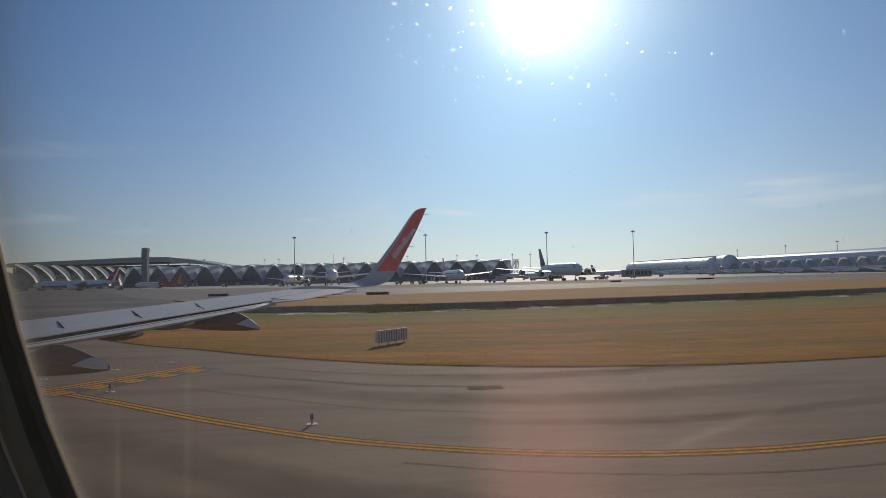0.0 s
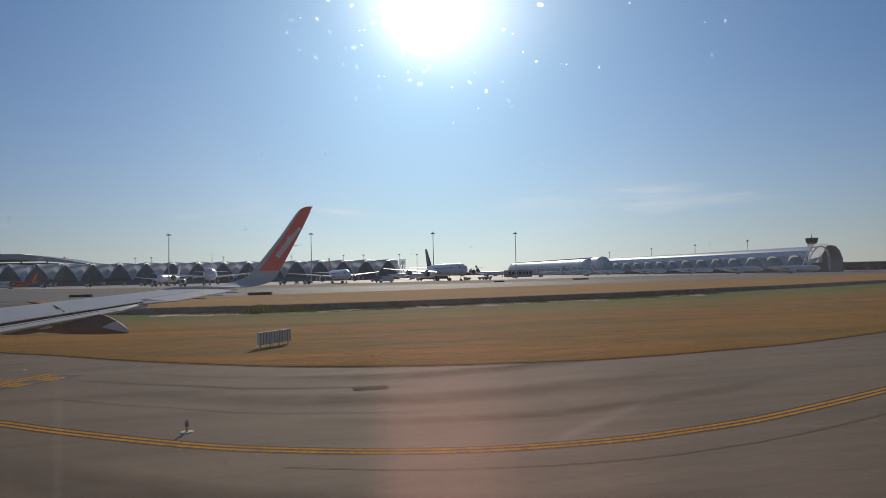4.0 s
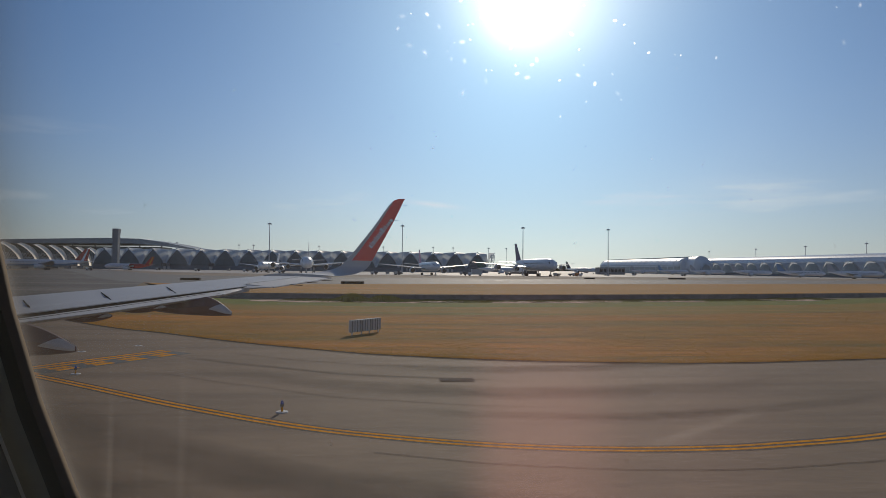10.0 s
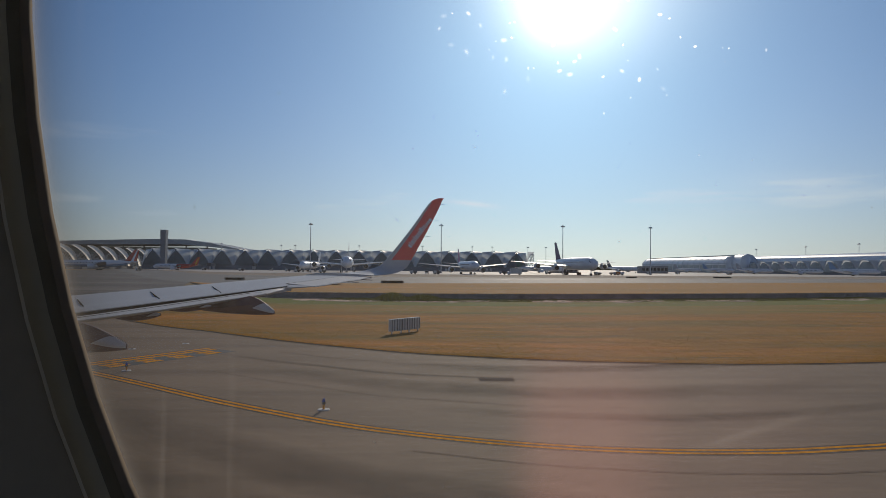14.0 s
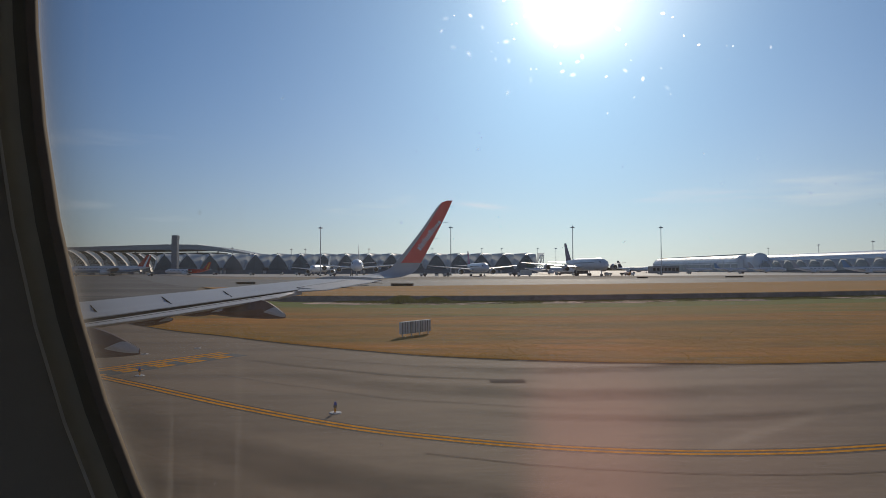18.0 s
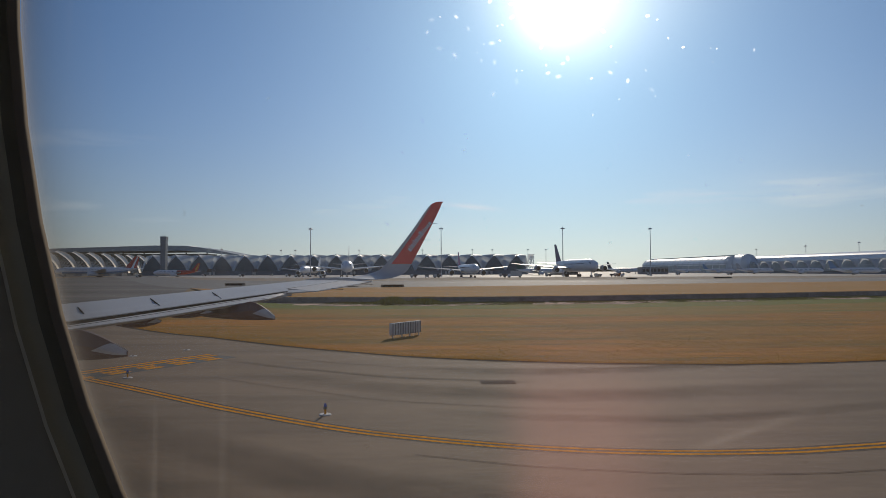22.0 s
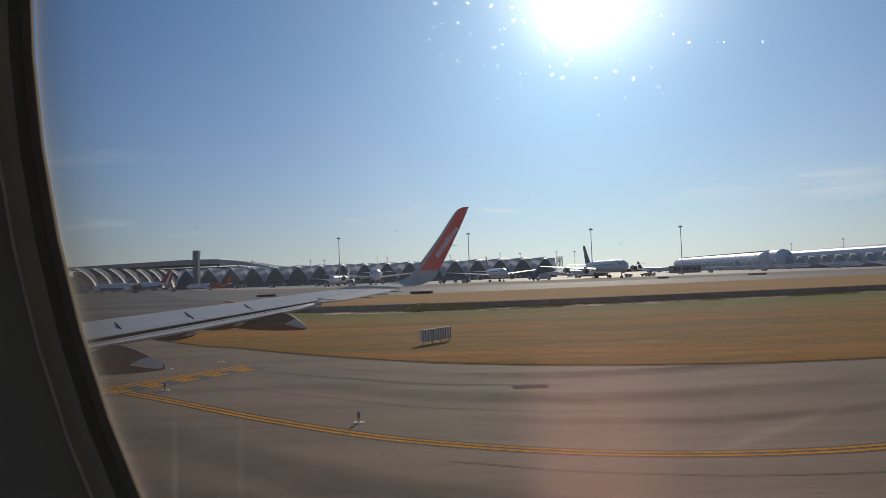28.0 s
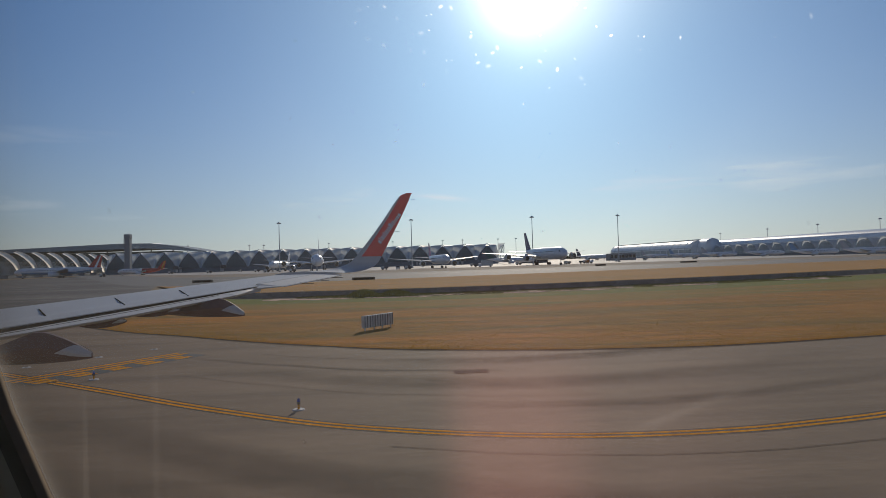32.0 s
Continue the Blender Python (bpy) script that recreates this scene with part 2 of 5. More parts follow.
GRASS_DRY = material("dry_grass", (0.44, 0.155, 0.010), 0.95, grain=0.45, scale=3, stains=0.95, stain_scale=0.16, bump=0.05, stretch=(0.13, 1, 1), spec=0.1, second=(0.115, 0.095, 0.014), third=((0.15, 0.105, 0.018), 0.55, 0.8))
GRASS_FAR = material("dry_grass_far", (0.47, 0.205, 0.042), 0.95, grain=0.3, scale=2, stains=0.75, stain_scale=0.07, stretch=(0.2, 1, 1), spec=0.1, second=(0.19, 0.13, 0.035), third=((0.40, 0.25, 0.08), 0.2, 0.6))
BLADE = material("grass_blade", (0.40, 0.18, 0.025), 0.8, vary=0.1, grain=0.3, scale=0.4, stains=0.6, stain_scale=0.15, spec=0.1, second=(0.22, 0.17, 0.045))
WEED = material("green_weed", (0.12, 0.125, 0.04), 0.85, grain=0.4, scale=1.5, stains=0.7, stain_scale=0.5, spec=0.05, second=(0.05, 0.06, 0.018), third=((0.22, 0.16, 0.07), 1.2, 0.6))
OLIVE = material("olive_grass", (0.40, 0.18, 0.025), 0.9, grain=0.3, scale=0.8, stains=0.5, stain_scale=0.2, spec=0.05, second=(0.23, 0.16, 0.035))
WALL_DARK = material("damp_concrete", (0.28, 0.24, 0.205), 0.85, grain=0.35, scale=2.5, stains=0.8, stain_scale=0.35, bump=0.03, second=(0.13, 0.115, 0.10), spec=0.2)
KERB = material("kerb_concrete", (0.17, 0.145, 0.12), 0.8, grain=0.2, scale=6, stains=0.5, stain_scale=0.8)
MUD = material("wet_mud", (0.17, 0.12, 0.08), 0.9, grain=0.3, scale=1.2, stains=0.7, stain_scale=0.25, bump=0.02, spec=0.12)
GRASS_GREEN = material("green_grass", (0.115, 0.155, 0.014), 0.95, grain=0.4, scale=4, stains=0.6, stain_scale=0.1, bump=0.05, stretch=(0.15, 1, 1), spec=0.1, second=(0.21, 0.14, 0.018), third=((0.13, 0.14, 0.02), 0.3, 0.45))
GRASS_OLIVE = material("olive_sward", (0.25, 0.145, 0.017), 0.95, grain=0.35, scale=3, stains=0.9, stain_scale=0.13, bump=0.05, stretch=(0.10, 1, 1), spec=0.1, second=(0.13, 0.135, 0.015), third=((0.36, 0.15, 0.018), 0.25, 0.7))
MUD_PALE = material("dried_mud", (0.82, 0.58, 0.44), 0.95, grain=0.3, scale=1.6, stains=0.5, stain_scale=0.5, spec=0.04, second=(0.42, 0.29, 0.21))
YELLOW = material("yellow_paint", (0.84, 0.335, 0.005), 0.95, grain=0.35, scale=9, stains=0.7, stain_scale=2.2, spec=0.03, second=(0.30, 0.14, 0.03))
WHITE_LINE = material("white_paint", (0.55, 0.53, 0.50), 0.6, grain=0.15, scale=9, stains=0.6, stain_scale=1.5)
BLACK_PAINT = material("black_paint", (0.03, 0.028, 0.026), 0.7, grain=0.2, scale=10)
SEALANT = material("crack_sealant", (0.125, 0.092, 0.076), 0.95, grain=0.3, scale=5, stains=0.5, stain_scale=2, spec=0.03)
WING_GREY = material("wing_paint", (0.50, 0.49, 0.47), 0.5, grain=0.05, scale=3, stains=0.35, stain_scale=0.9, stretch=(1, 0.35, 1), second=(0.36, 0.36, 0.37))
FLAP_GREY = material("flap_paint", (0.53, 0.53, 0.52), 0.62, grain=0.06, scale=4, stains=0.35, stain_scale=1.2, stretch=(1, 0.4, 1), second=(0.40, 0.39, 0.38), spec=0.3)
FAIRING = material("fairing_paint", (0.13, 0.068, 0.064), 0.5, grain=0.1, scale=6, stains=0.5, stain_scale=2.0, second=(0.10, 0.055, 0.05), spec=0.3)
FAIRING_TIP = material("fairing_tip_paint", (0.46, 0.46, 0.48), 0.5, grain=0.06, scale=6, stains=0.3, stain_scale=2.0, spec=0.3)
GAP = material("dark_gap", (0.008, 0.008, 0.008), 0.95, grain=0.1, spec=0.0)
RED = material("red_paint", (0.90, 0.12, 0.08), 0.42, grain=0.05, scale=5, stains=0.2, stain_scale=1.0)
LETTER = material("white_lettering", (0.75, 0.74, 0.74), 0.4, grain=0.03)
TRIM = material("cabin_plastic", (0.42, 0.41, 0.37), 0.55, grain=0.06, scale=60, bump=0.0004)
SEAL = material("window_seal", (0.19, 0.185, 0.155), 0.6, grain=0.1, scale=80)
BEZEL = material("window_bezel", (0.45, 0.43, 0.34), 0.6, grain=0.06, scale=70, stains=0.25, stain_scale=20)
RIDGE = material("bezel_ridge", (0.70, 0.69, 0.62), 0.45, grain=0.05, scale=80)
PANEL = material("reveal_plastic", (0.34, 0.305, 0.235), 0.6, grain=0.08, scale=60, stains=0.2, stain_scale=12)
LIP = material("acrylic_lip", (0.20, 0.15, 0.10), 0.85, grain=0.12, scale=90, stains=0.4, stain_scale=30)
PLANE_WHITE = material("aircraft_white", (0.84, 0.84, 0.84), 0.35, grain=0.03, scale=0.8, stains=0.15, stain_scale=0.3)
PLANE_BLUE = material("aircraft_blue", (0.16, 0.30, 0.48), 0.35, grain=0.05, scale=0.8)
PLANE_RED = material("aircraft_red", (0.45, 0.05, 0.035), 0.35, grain=0.05, scale=0.8)
PLANE_YELLOW = material("aircraft_yellow", (0.60, 0.38, 0.03), 0.35, grain=0.05, scale=0.8)
PLANE_PURPLE = material("aircraft_purple", (0.10, 0.06, 0.16), 0.35, grain=0.05, scale=0.8)
PLANE_NAVY = material("aircraft_navy", (0.03, 0.04, 0.09), 0.35, grain=0.05, scale=0.8)
PLANE_PINK = material("aircraft_pink", (0.55, 0.22, 0.38), 0.35, grain=0.05, scale=0.8)
PLANE_GREEN = material("aircraft_green", (0.03, 0.11, 0.09), 0.35, grain=0.05, scale=0.8)
PLANE_GREY = material("aircraft_grey", (0.42, 0.43, 0.45), 0.4, grain=0.05, scale=0.8)
GLASS_DARK = material("dark_glazing", (0.02, 0.025, 0.03), 0.12, grain=0.1, scale=0.2, spec=0.6)
TYRE = material("tyre_rubber", (0.02, 0.02, 0.02), 0.8, grain=0.1)
STEEL = material("galvanised_steel", (0.56, 0.57, 0.58), 0.5, metal=0.15, grain=0.08, scale=1.5)
MEMBRANE = material("roof_membrane", (0.87, 0.90, 0.90), 0.5, grain=0.05, scale=0.3, stains=0.25, stain_scale=0.08, vary=0.04)
ROOF_METAL = material("roof_metal", (0.70, 0.72, 0.74), 0.35, metal=0.1, grain=0.06, scale=0.2, stains=0.3, stain_scale=0.05, second=(0.5, 0.52, 0.55))
GLAZING = material("concourse_glazing", (0.12, 0.18, 0.215), 0.35, grain=0.15, scale=0.15, stains=0.3, stain_scale=0.06, spec=0.4)
# hall roof lightened, distance haze put into its colour
HALL_ROOF = material("hall_roof", (0.78, 0.83, 0.85), 0.4, metal=0.0, grain=0.08, scale=0.15, stains=0.4, stain_scale=0.04, second=(0.62, 0.68, 0.71))
STEEL_PALE = material("pale_steel", (0.45, 0.52, 0.56), 0.5, metal=0.1, grain=0.08, scale=0.6)
GLAZING_DEEP = material("deep_glazing", (0.05, 0.06, 0.065), 0.3, grain=0.15, scale=0.15, stains=0.3, stain_scale=0.06, spec=0.4)
# far glazing paled and blued to imitate distance haze
GLAZING_HAZED = material("pale_glazing", (0.26, 0.34, 0.38), 0.35, grain=0.12, scale=0.15, stains=0.3, stain_scale=0.06, spec=0.6)
FRAME_STEEL = material("arch_steel", (0.11, 0.14, 0.16), 0.5, metal=0.2, grain=0.08, scale=0.6)
ROOF_DARK = material("terminal_roof", (0.30, 0.35, 0.37), 0.6, grain=0.1, scale=0.2)
CONC_DARK = material("tower_concrete", (0.20, 0.235, 0.27), 0.8, grain=0.1, scale=0.3, stains=0.4, stain_scale=0.1, second=(0.12, 0.14, 0.165))
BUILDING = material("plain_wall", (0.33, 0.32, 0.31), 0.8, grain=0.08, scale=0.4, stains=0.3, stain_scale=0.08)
# darker copy of the plain wall grey, shade put into the colour
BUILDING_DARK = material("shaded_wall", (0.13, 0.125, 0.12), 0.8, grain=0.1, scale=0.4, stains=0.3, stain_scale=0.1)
FOLIAGE = material("far_foliage", (0.05, 0.065, 0.03), 0.9, grain=0.4, scale=0.2, stains=0.5, stain_scale=0.06)
SIGN_PANEL = material("sign_panel", (0.58, 0.58, 0.55), 0.5, grain=0.08, scale=5)
LAMP_BODY = material("lamp_metal", (0.10, 0.09, 0.08), 0.5, grain=0.1, scale=20)
LAMP_BLUE = material("blue_lens", (0.03, 0.06, 0.35), 0.2, grain=0.05, scale=20)
ORANGE = material("orange_paint", (0.60, 0.20, 0.04), 0.5, grain=0.05, scale=2)

# fibreglass membrane lets some sunlight through
def shine_through(m, share, tint=(0.80, 0.76, 0.68)):
    n, l = m.node_tree.nodes, m.node_tree.links
    b, out = n["Principled BSDF"], n["Material Output"]
    tr, mx = n.new("ShaderNodeBsdfTranslucent"), n.new("ShaderNodeMixShader")
    tr.inputs["Color"].default_value = (*tint, 1)
    mx.inputs[0].default_value = share
    l.new(b.outputs[0], mx.inputs[1]), l.new(tr.outputs[0], mx.inputs[2]), l.new(mx.outputs[0], out.inputs["Surface"])


SHELL = material("shell_membrane", (0.72, 0.70, 0.66), 0.5, grain=0.05, scale=0.3, stains=0.2, stain_scale=0.1)
shine_through(SHELL, 0.95, (0.97, 0.93, 0.84))
shine_through(MEMBRANE, 0.5, (0.76, 0.80, 0.80))
shine_through(BLADE, 0.5, (0.45, 0.25, 0.06))
shine_through(WEED, 0.2, (0.20, 0.21, 0.05))
shine_through(OLIVE, 0.4, (0.30, 0.22, 0.05))

# ---------------------------------------------------------------- ground
def sheet(name, front, back, z0, z1, mat, label, steps=(0, 1), kind="structure", category="ground"):
    """A sheet between two lines of (x, y) with the same count of points."""
    vs, fs = [], []
    n = len(steps)
    for a, b in zip(front, back):
        for u in steps:
            vs.append((a[0] + (b[0] - a[0]) * u, a[1] + (b[1] - a[1]) * u, z0 + (z1 - z0) * u))
    for i in range(len(front) - 1):
        for k in range(n - 1):
            j = i * n + k
            fs.append((j, j + n, j + n + 1, j + 1))
    return tagged(mesh(name, vs, fs, mat), label, category, kind=kind)


GR = [-4900, -1500, -600, -200, 0, 200, 600, 1500, 4900]
gv = [(x, y, -0.06) for y in GR for x in GR]
gf = [(j * 9 + i, j * 9 + i + 1, j * 9 + i + 10, j * 9 + i + 9) for j in range(8) for i in range(8)]
tagged(mesh("ground", gv, gf, EARTH), "dry brown earth and short grass of a wide flat airfield", "ground", kind="structure")

EDGE = smoothline([(-260, 330, 0), (-140, 190, 0), (-60, 92, 0), (-24.8, 51.3, 0), (-13.7, 41.3, 0), (-8.6, 37.0, 0), (-3.7, 33.6, 0), (0.2, 31.4, 0), (5.9, 29.6, 0),
                   (10.9, 28.9, 0), (14.6, 28.7, 0), (20.8, 29.5, 0), (30, 31.6, 0), (49, 39, 0), (80, 54, 0), (140, 88, 0), (330, 200, 0)], 8)
BANK = smoothline([(-260, 460, 0), (-140, 270, 0), (-60, 160, 0), (-34, 104, 0), (-22, 88, 0), (-12, 86, 0), (0.4, 85, 0), (8, 85.5, 0), (16, 86.5, 0),
                   (26, 88.5, 0), (38, 91.5, 0), (52, 95, 0), (66, 99.5, 0), (90, 108, 0), (125, 122, 0), (185, 150, 0), (370, 250, 0)], 8)
UPPER = smoothline([(-300, 600, 0), (-170, 360, 0), (-100, 225, 0), (-62, 165, 0), (-38, 160, 0), (-18, 166, 0), (1, 172, 0), (20, 178, 0), (38, 184, 0),
                    (60, 192, 0), (85, 201, 0), (115, 212, 0), (150, 225, 0), (215, 250, 0), (290, 285, 0), (420, 350, 0), (800, 620, 0)], 8)
FAR = smoothline([(-420, 900, 0), (-260, 600, 0), (-170, 430, 0), (-115, 330, 0), (-75, 290, 0), (-35, 284, 0), (1, 282, 0), (38, 286, 0), (75, 292, 0),
                  (112, 300, 0), (150, 310, 0), (200, 325, 0), (260, 345, 0), (340, 378, 0), (430, 420, 0), (580, 520, 0), (1000, 820, 0)], 8)
NEAR = [(p.x, -60.0) for p in EDGE]
sheet("taxiway", NEAR, EDGE, 0.0, 0.0, ASPHALT, "worn brown-grey asphalt taxiway with dark tyre streaks", [0, .3, .6, .8, .9, 1], category="taxiway")
I0 = 24
sheet("taxiway_link", EDGE[:I0 + 1], UPPER[:I0 + 1], 0.0, 0.0, ASPHALT_LINK, "grey asphalt link between the taxiways", [0, .25, .5, .75, 1], category="taxiway")
sheet("grass_strip", [(p.x, p.y - 0.05) for p in EDGE[I0:]], BANK[I0:], 0.03, 0.05, GRASS_DRY, "dry golden brown grass strip beside the taxiway", [i / 10 for i in range(11)], category="grass")
sheet("upper_grass", [(p.x, p.y + 0.3) for p in BANK[I0:]], UPPER[I0:], 0.73, 0.02, GRASS_FAR, "dry yellow grass bank above the drain", [i / 6 for i in range(7)], category="grass")
sheet("far_taxiway", UPPER, FAR, 0.0, 0.0, ASPHALT_FAR, "pale grey asphalt parallel taxiway", [0, .25, .5, .75, 1], category="taxiway")
sheet("far_verge", FAR, [(p.x * 1.3, p.y + 115) for p in FAR], 0.012, 0.012, VERGE, "brown dusty verge and old paving between taxiway and apron", [0, .2, .4, .7, 1], category="verge")
sheet("apron", [(p.x, p.y) for p in FAR], [(p.x * 2.6, 1900 + p.y) for p in FAR], -0.01, -0.01, CONCRETE_APRON, "pale tan concrete apron with dark oil streaks", [0, .05, .15, .3, .6, 1], category="apron")

# painted shadow of the grass lip along the taxiway, dark wall of the drain, mud before it
v, f = ribbon(EDGE[I0:], 0.62, 0.012)
v = [(x, y + 0.10 * noise.noise((x * 0.9, y * 0.9, 3)), z) for x, y, z in v]
EDGE_SHADE = material("damp_soil", (0.075, 0.052, 0.036), 0.95, grain=0.4, scale=3, stains=0.6, stain_scale=1.2, spec=0.1)
tagged(mesh("taxiway_edge", v, f, EDGE_SHADE), "dark painted shadow of the grass lip along the asphalt edge", "edge", kind="structure")


def upright(line, z0, z1, thick):
    bm = bmesh.new()
    rings = []
    for i, p in enumerate(line):
        a, b = line[max(i - 1, 0)], line[min(i + 1, len(line) - 1)]
        d = (b - a).normalized()
        nrm = Vector((-d.y, d.x, 0))
        q = p + nrm * thick
        rings.append([(p.x - 0.18 * nrm.x, p.y - 0.18 * nrm.y, z0), (p.x, p.y, z1), (q.x, q.y, z1), (q.x, q.y, z0)])
    loft(bm, rings)
    return bm


tagged(part("drain_wall", upright(BANK[I0:], -0.05, 0.80, 0.4), WALL_DARK), "dark damp concrete wall of a drainage ditch", "wall", kind="structure")
east = list(range(I0 + 5, len(BANK)))
mid = [(BANK[i] * 0.94 + EDGE[i] * 0.06) for i in east]
sheet("drain_bed", mid, [(BANK[i].x, BANK[i].y) for i in east], 0.06, 0.06, MUD, "brown wet mud of the drain bed", category="ground")
sheet("green_verge", [(BANK[i] * 0.72 + EDGE[i] * 0.28) for i in east], mid, 0.056, 0.062, GRASS_GREEN, "greener grass along the drain", [0, .25, .5, .75, 1], category="grass")
sheet("olive_verge", [(BANK[i] * 0.50 + EDGE[i] * 0.50) for i in east], [(BANK[i] * 0.72 + EDGE[i] * 0.28) for i in east], 0.052, 0.056, GRASS_OLIVE, "olive grass between the green and the dry", [0, .25, .5, .75, 1], category="grass")
rng = random.Random(4)


def patch(cx, cy, rx, ry, n=30):
    ph = [rng.uniform(0, 6.28) for _ in range(3)]
    out = []
    for i in range(n):
        a = 2 * math.pi * i / n
        k = 1 + 0.22 * math.sin(2 * a + ph[0]) + 0.16 * math.sin(3 * a + ph[1]) + 0.16 * math.sin(5 * a + ph[2]) + rng.uniform(-0.13, 0.13)
        out.append((cx + rx * k * math.cos(a), cy + ry * k * math.sin(a)))
    return out


bank_x = [p.x for p in BANK]
bank_y = [p.y for p in BANK]
edge_x = [p.x for p in EDGE]
edge_y = [p.y for p in EDGE]
def mud_flat(x, y, rx, ry, z):
    pts = patch(x, y, rx, ry)
    mud = bmesh.new()
    low = [mud.verts.new((a, b, 0.05)) for a, b in pts]
    top = [mud.verts.new((x + (a - x) * 0.94, y + (b - y) * 0.9, z)) for a, b in pts]
    for k in range(len(pts)):
        mud.faces.new((low[k], low[(k + 1) % len(pts)], top[(k + 1) % len(pts)], top[k]))
    mud.faces.new(top)
    tagged(part("mud_flat", mud, MUD_PALE), "pale dried mud flat on the drain bed", "mud", "mud flats in the drain")


for i in range(44):
    x = -18 + i * 1.05 + rng.uniform(-1.0, 1.0)
    if noise.noise((x * 0.13, 3.1, 0)) < -0.22:
        continue
    mud_flat(x, np.interp(x, bank_x, bank_y) - 5.5 + rng.gauss(0, 1.0), rng.uniform(0.7, 2.5), rng.uniform(0.45, 1.3), 0.085 + 0.002 * (i % 9))


def tufts(name, count, place, height, mat, label, seed, wide=0.05):
    """Many thin bent blades in one mesh."""
    r = random.Random(seed)
    vs, fs = [], []
    for _ in range(count):
        x, y, z, k = place(r)
        for _b in range(3):
            a, h = r.uniform(0, 6.28), height * k * r.uniform(0.5, 1.1)
            dx, dy = math.cos(a), math.sin(a)
            w, lean = wide * r.uniform(0.6, 1.3), r.uniform(0.1, 0.6) * h
            i = len(vs)
            bx, by = x + r.uniform(-.1, .1), y + r.uniform(-.1, .1)
            vs += [(bx - dy * w, by + dx * w, z), (bx + dy * w, by - dx * w, z), (bx + dx * lean, by + dy * lean, z + h)]
            fs.append((i, i + 1, i + 2))
    return tagged(mesh(name, vs, fs, mat), label, "grass", kind="stuff")


def on_edge(r):
    x = r.uniform(-30, 55)
    e, b = np.interp(x, edge_x, edge_y), np.interp(x, bank_x, bank_y)
    u = r.random() ** 3 * 0.45
    return x, e + 0.1 + (b - e) * u, 0.03, r.uniform(0.5, 1.2) * (0.7 + 0.6 * noise.noise((x * 0.15, u * 6, 0)))


def on_bank(r):
    x = r.uniform(-30, 90)
    return x, np.interp(x, bank_x, bank_y) + r.uniform(0.1, 2.0) ** 1.6, 0.68, r.uniform(0.6, 1.3)


tufts("grass_tufts", 26000, on_edge, 0.055, BLADE, "short dry grass tufts along the taxiway", 7, 0.02)


def on_strip(r):
    while True:
        x = r.uniform(-24, 62)
        e, b = np.interp(x, edge_x, edge_y), np.interp(x, bank_x, bank_y)
        u = r.random() ** 1.4 * 0.62
        y = e + 0.2 + (b - e) * u
        k = noise.noise((x * 0.10, y * 0.22, 2)) + 0.6 * noise.noise((x * 0.45, y * 0.7, 7))
        if k > r.uniform(-0.8, 0.55):
            return x, y, 0.035, max(0.4, 0.75 + 0.8 * k)


tufts("olive_tufts", 9000, on_strip, 0.022, OLIVE, "uneven olive and brown clumps in the dry grass strip", 17, 0.028)
tufts("bank_grass", 5000, on_bank, 0.15, BLADE, "dry grass tufts on top of the drain wall", 8, 0.05)


def in_drain(r):
    x = r.choice((r.gauss(-5.0, 1.5), r.gauss(-0.8, 1.8), r.uniform(-12, 6)))
    bush = max(math.exp(-((x + 5.0) / 1.9) ** 2), 0.8 * math.exp(-((x + 0.8) / 2.2) ** 2), 0.22)
    return x, np.interp(x, bank_x, bank_y) - 0.3 - abs(r.gauss(0, 2.0)), 0.05, r.uniform(0.5, 1.25) * bush


tufts("weeds", 7000, in_drain, 0.82, WEED, "green weeds growing against the drain wall", 9, 0.07)


def low_growth(r):
    x = r.uniform(-14, 70)
    return x, np.interp(x, bank_x, bank_y) - 0.3 - r.random() ** 1.5 * 6.5, 0.06, r.uniform(0.4, 1.3) * max(0.15, 0.7 + noise.noise((x * 0.3, 1, 0)))


tufts("drain_grass", 8000, low_growth, 0.16, WEED, "low green growth on the drain bed", 12, 0.07)
# painted lines
TAXI = smoothline([(-120, 113.2, 0), (-60, 62.2, 0), (-34, 41.4, 0), (-20, 30.6, 0), (-11.6, 24.2, 0), (-8.8, 22.0, 0), (-6.2, 20.0, 0), (-2.5, 17.5, 0), (0.3, 16.2, 0), (2.8, 15.4, 0), (5.2, 15.0, 0),
                   (7.6, 14.95, 0), (9.8, 15.2, 0), (14, 16.2, 0), (24, 19.8, 0), (45, 28.2, 0), (90, 49.2, 0)], 8)
for s in (-0.13, 0.13):
    v, f = ribbon(TAXI, 0.14, 0.006, s)
    tagged(mesh("taxiway_edge_line", v, f, YELLOW), "double yellow taxiway edge line, worn paint", "marking", "painted lines", "structure")
far_mid = [(a * 0.45 + b * 0.55) for a, b in zip(UPPER, FAR)]
v, f = ribbon(far_mid[26:], 0.9, 0.008)
tagged(mesh("far_taxiway_line", v, f, WHITE_LINE), "pale line along the far taxiway", "marking", "painted lines", "structure")

# tyre streaks and sealed cracks
STREAK = material("tyre_streak", (0.085, 0.062, 0.052), 0.9, grain=0.3, scale=2, stretch=(0.05, 1, 1), spec=0.1)


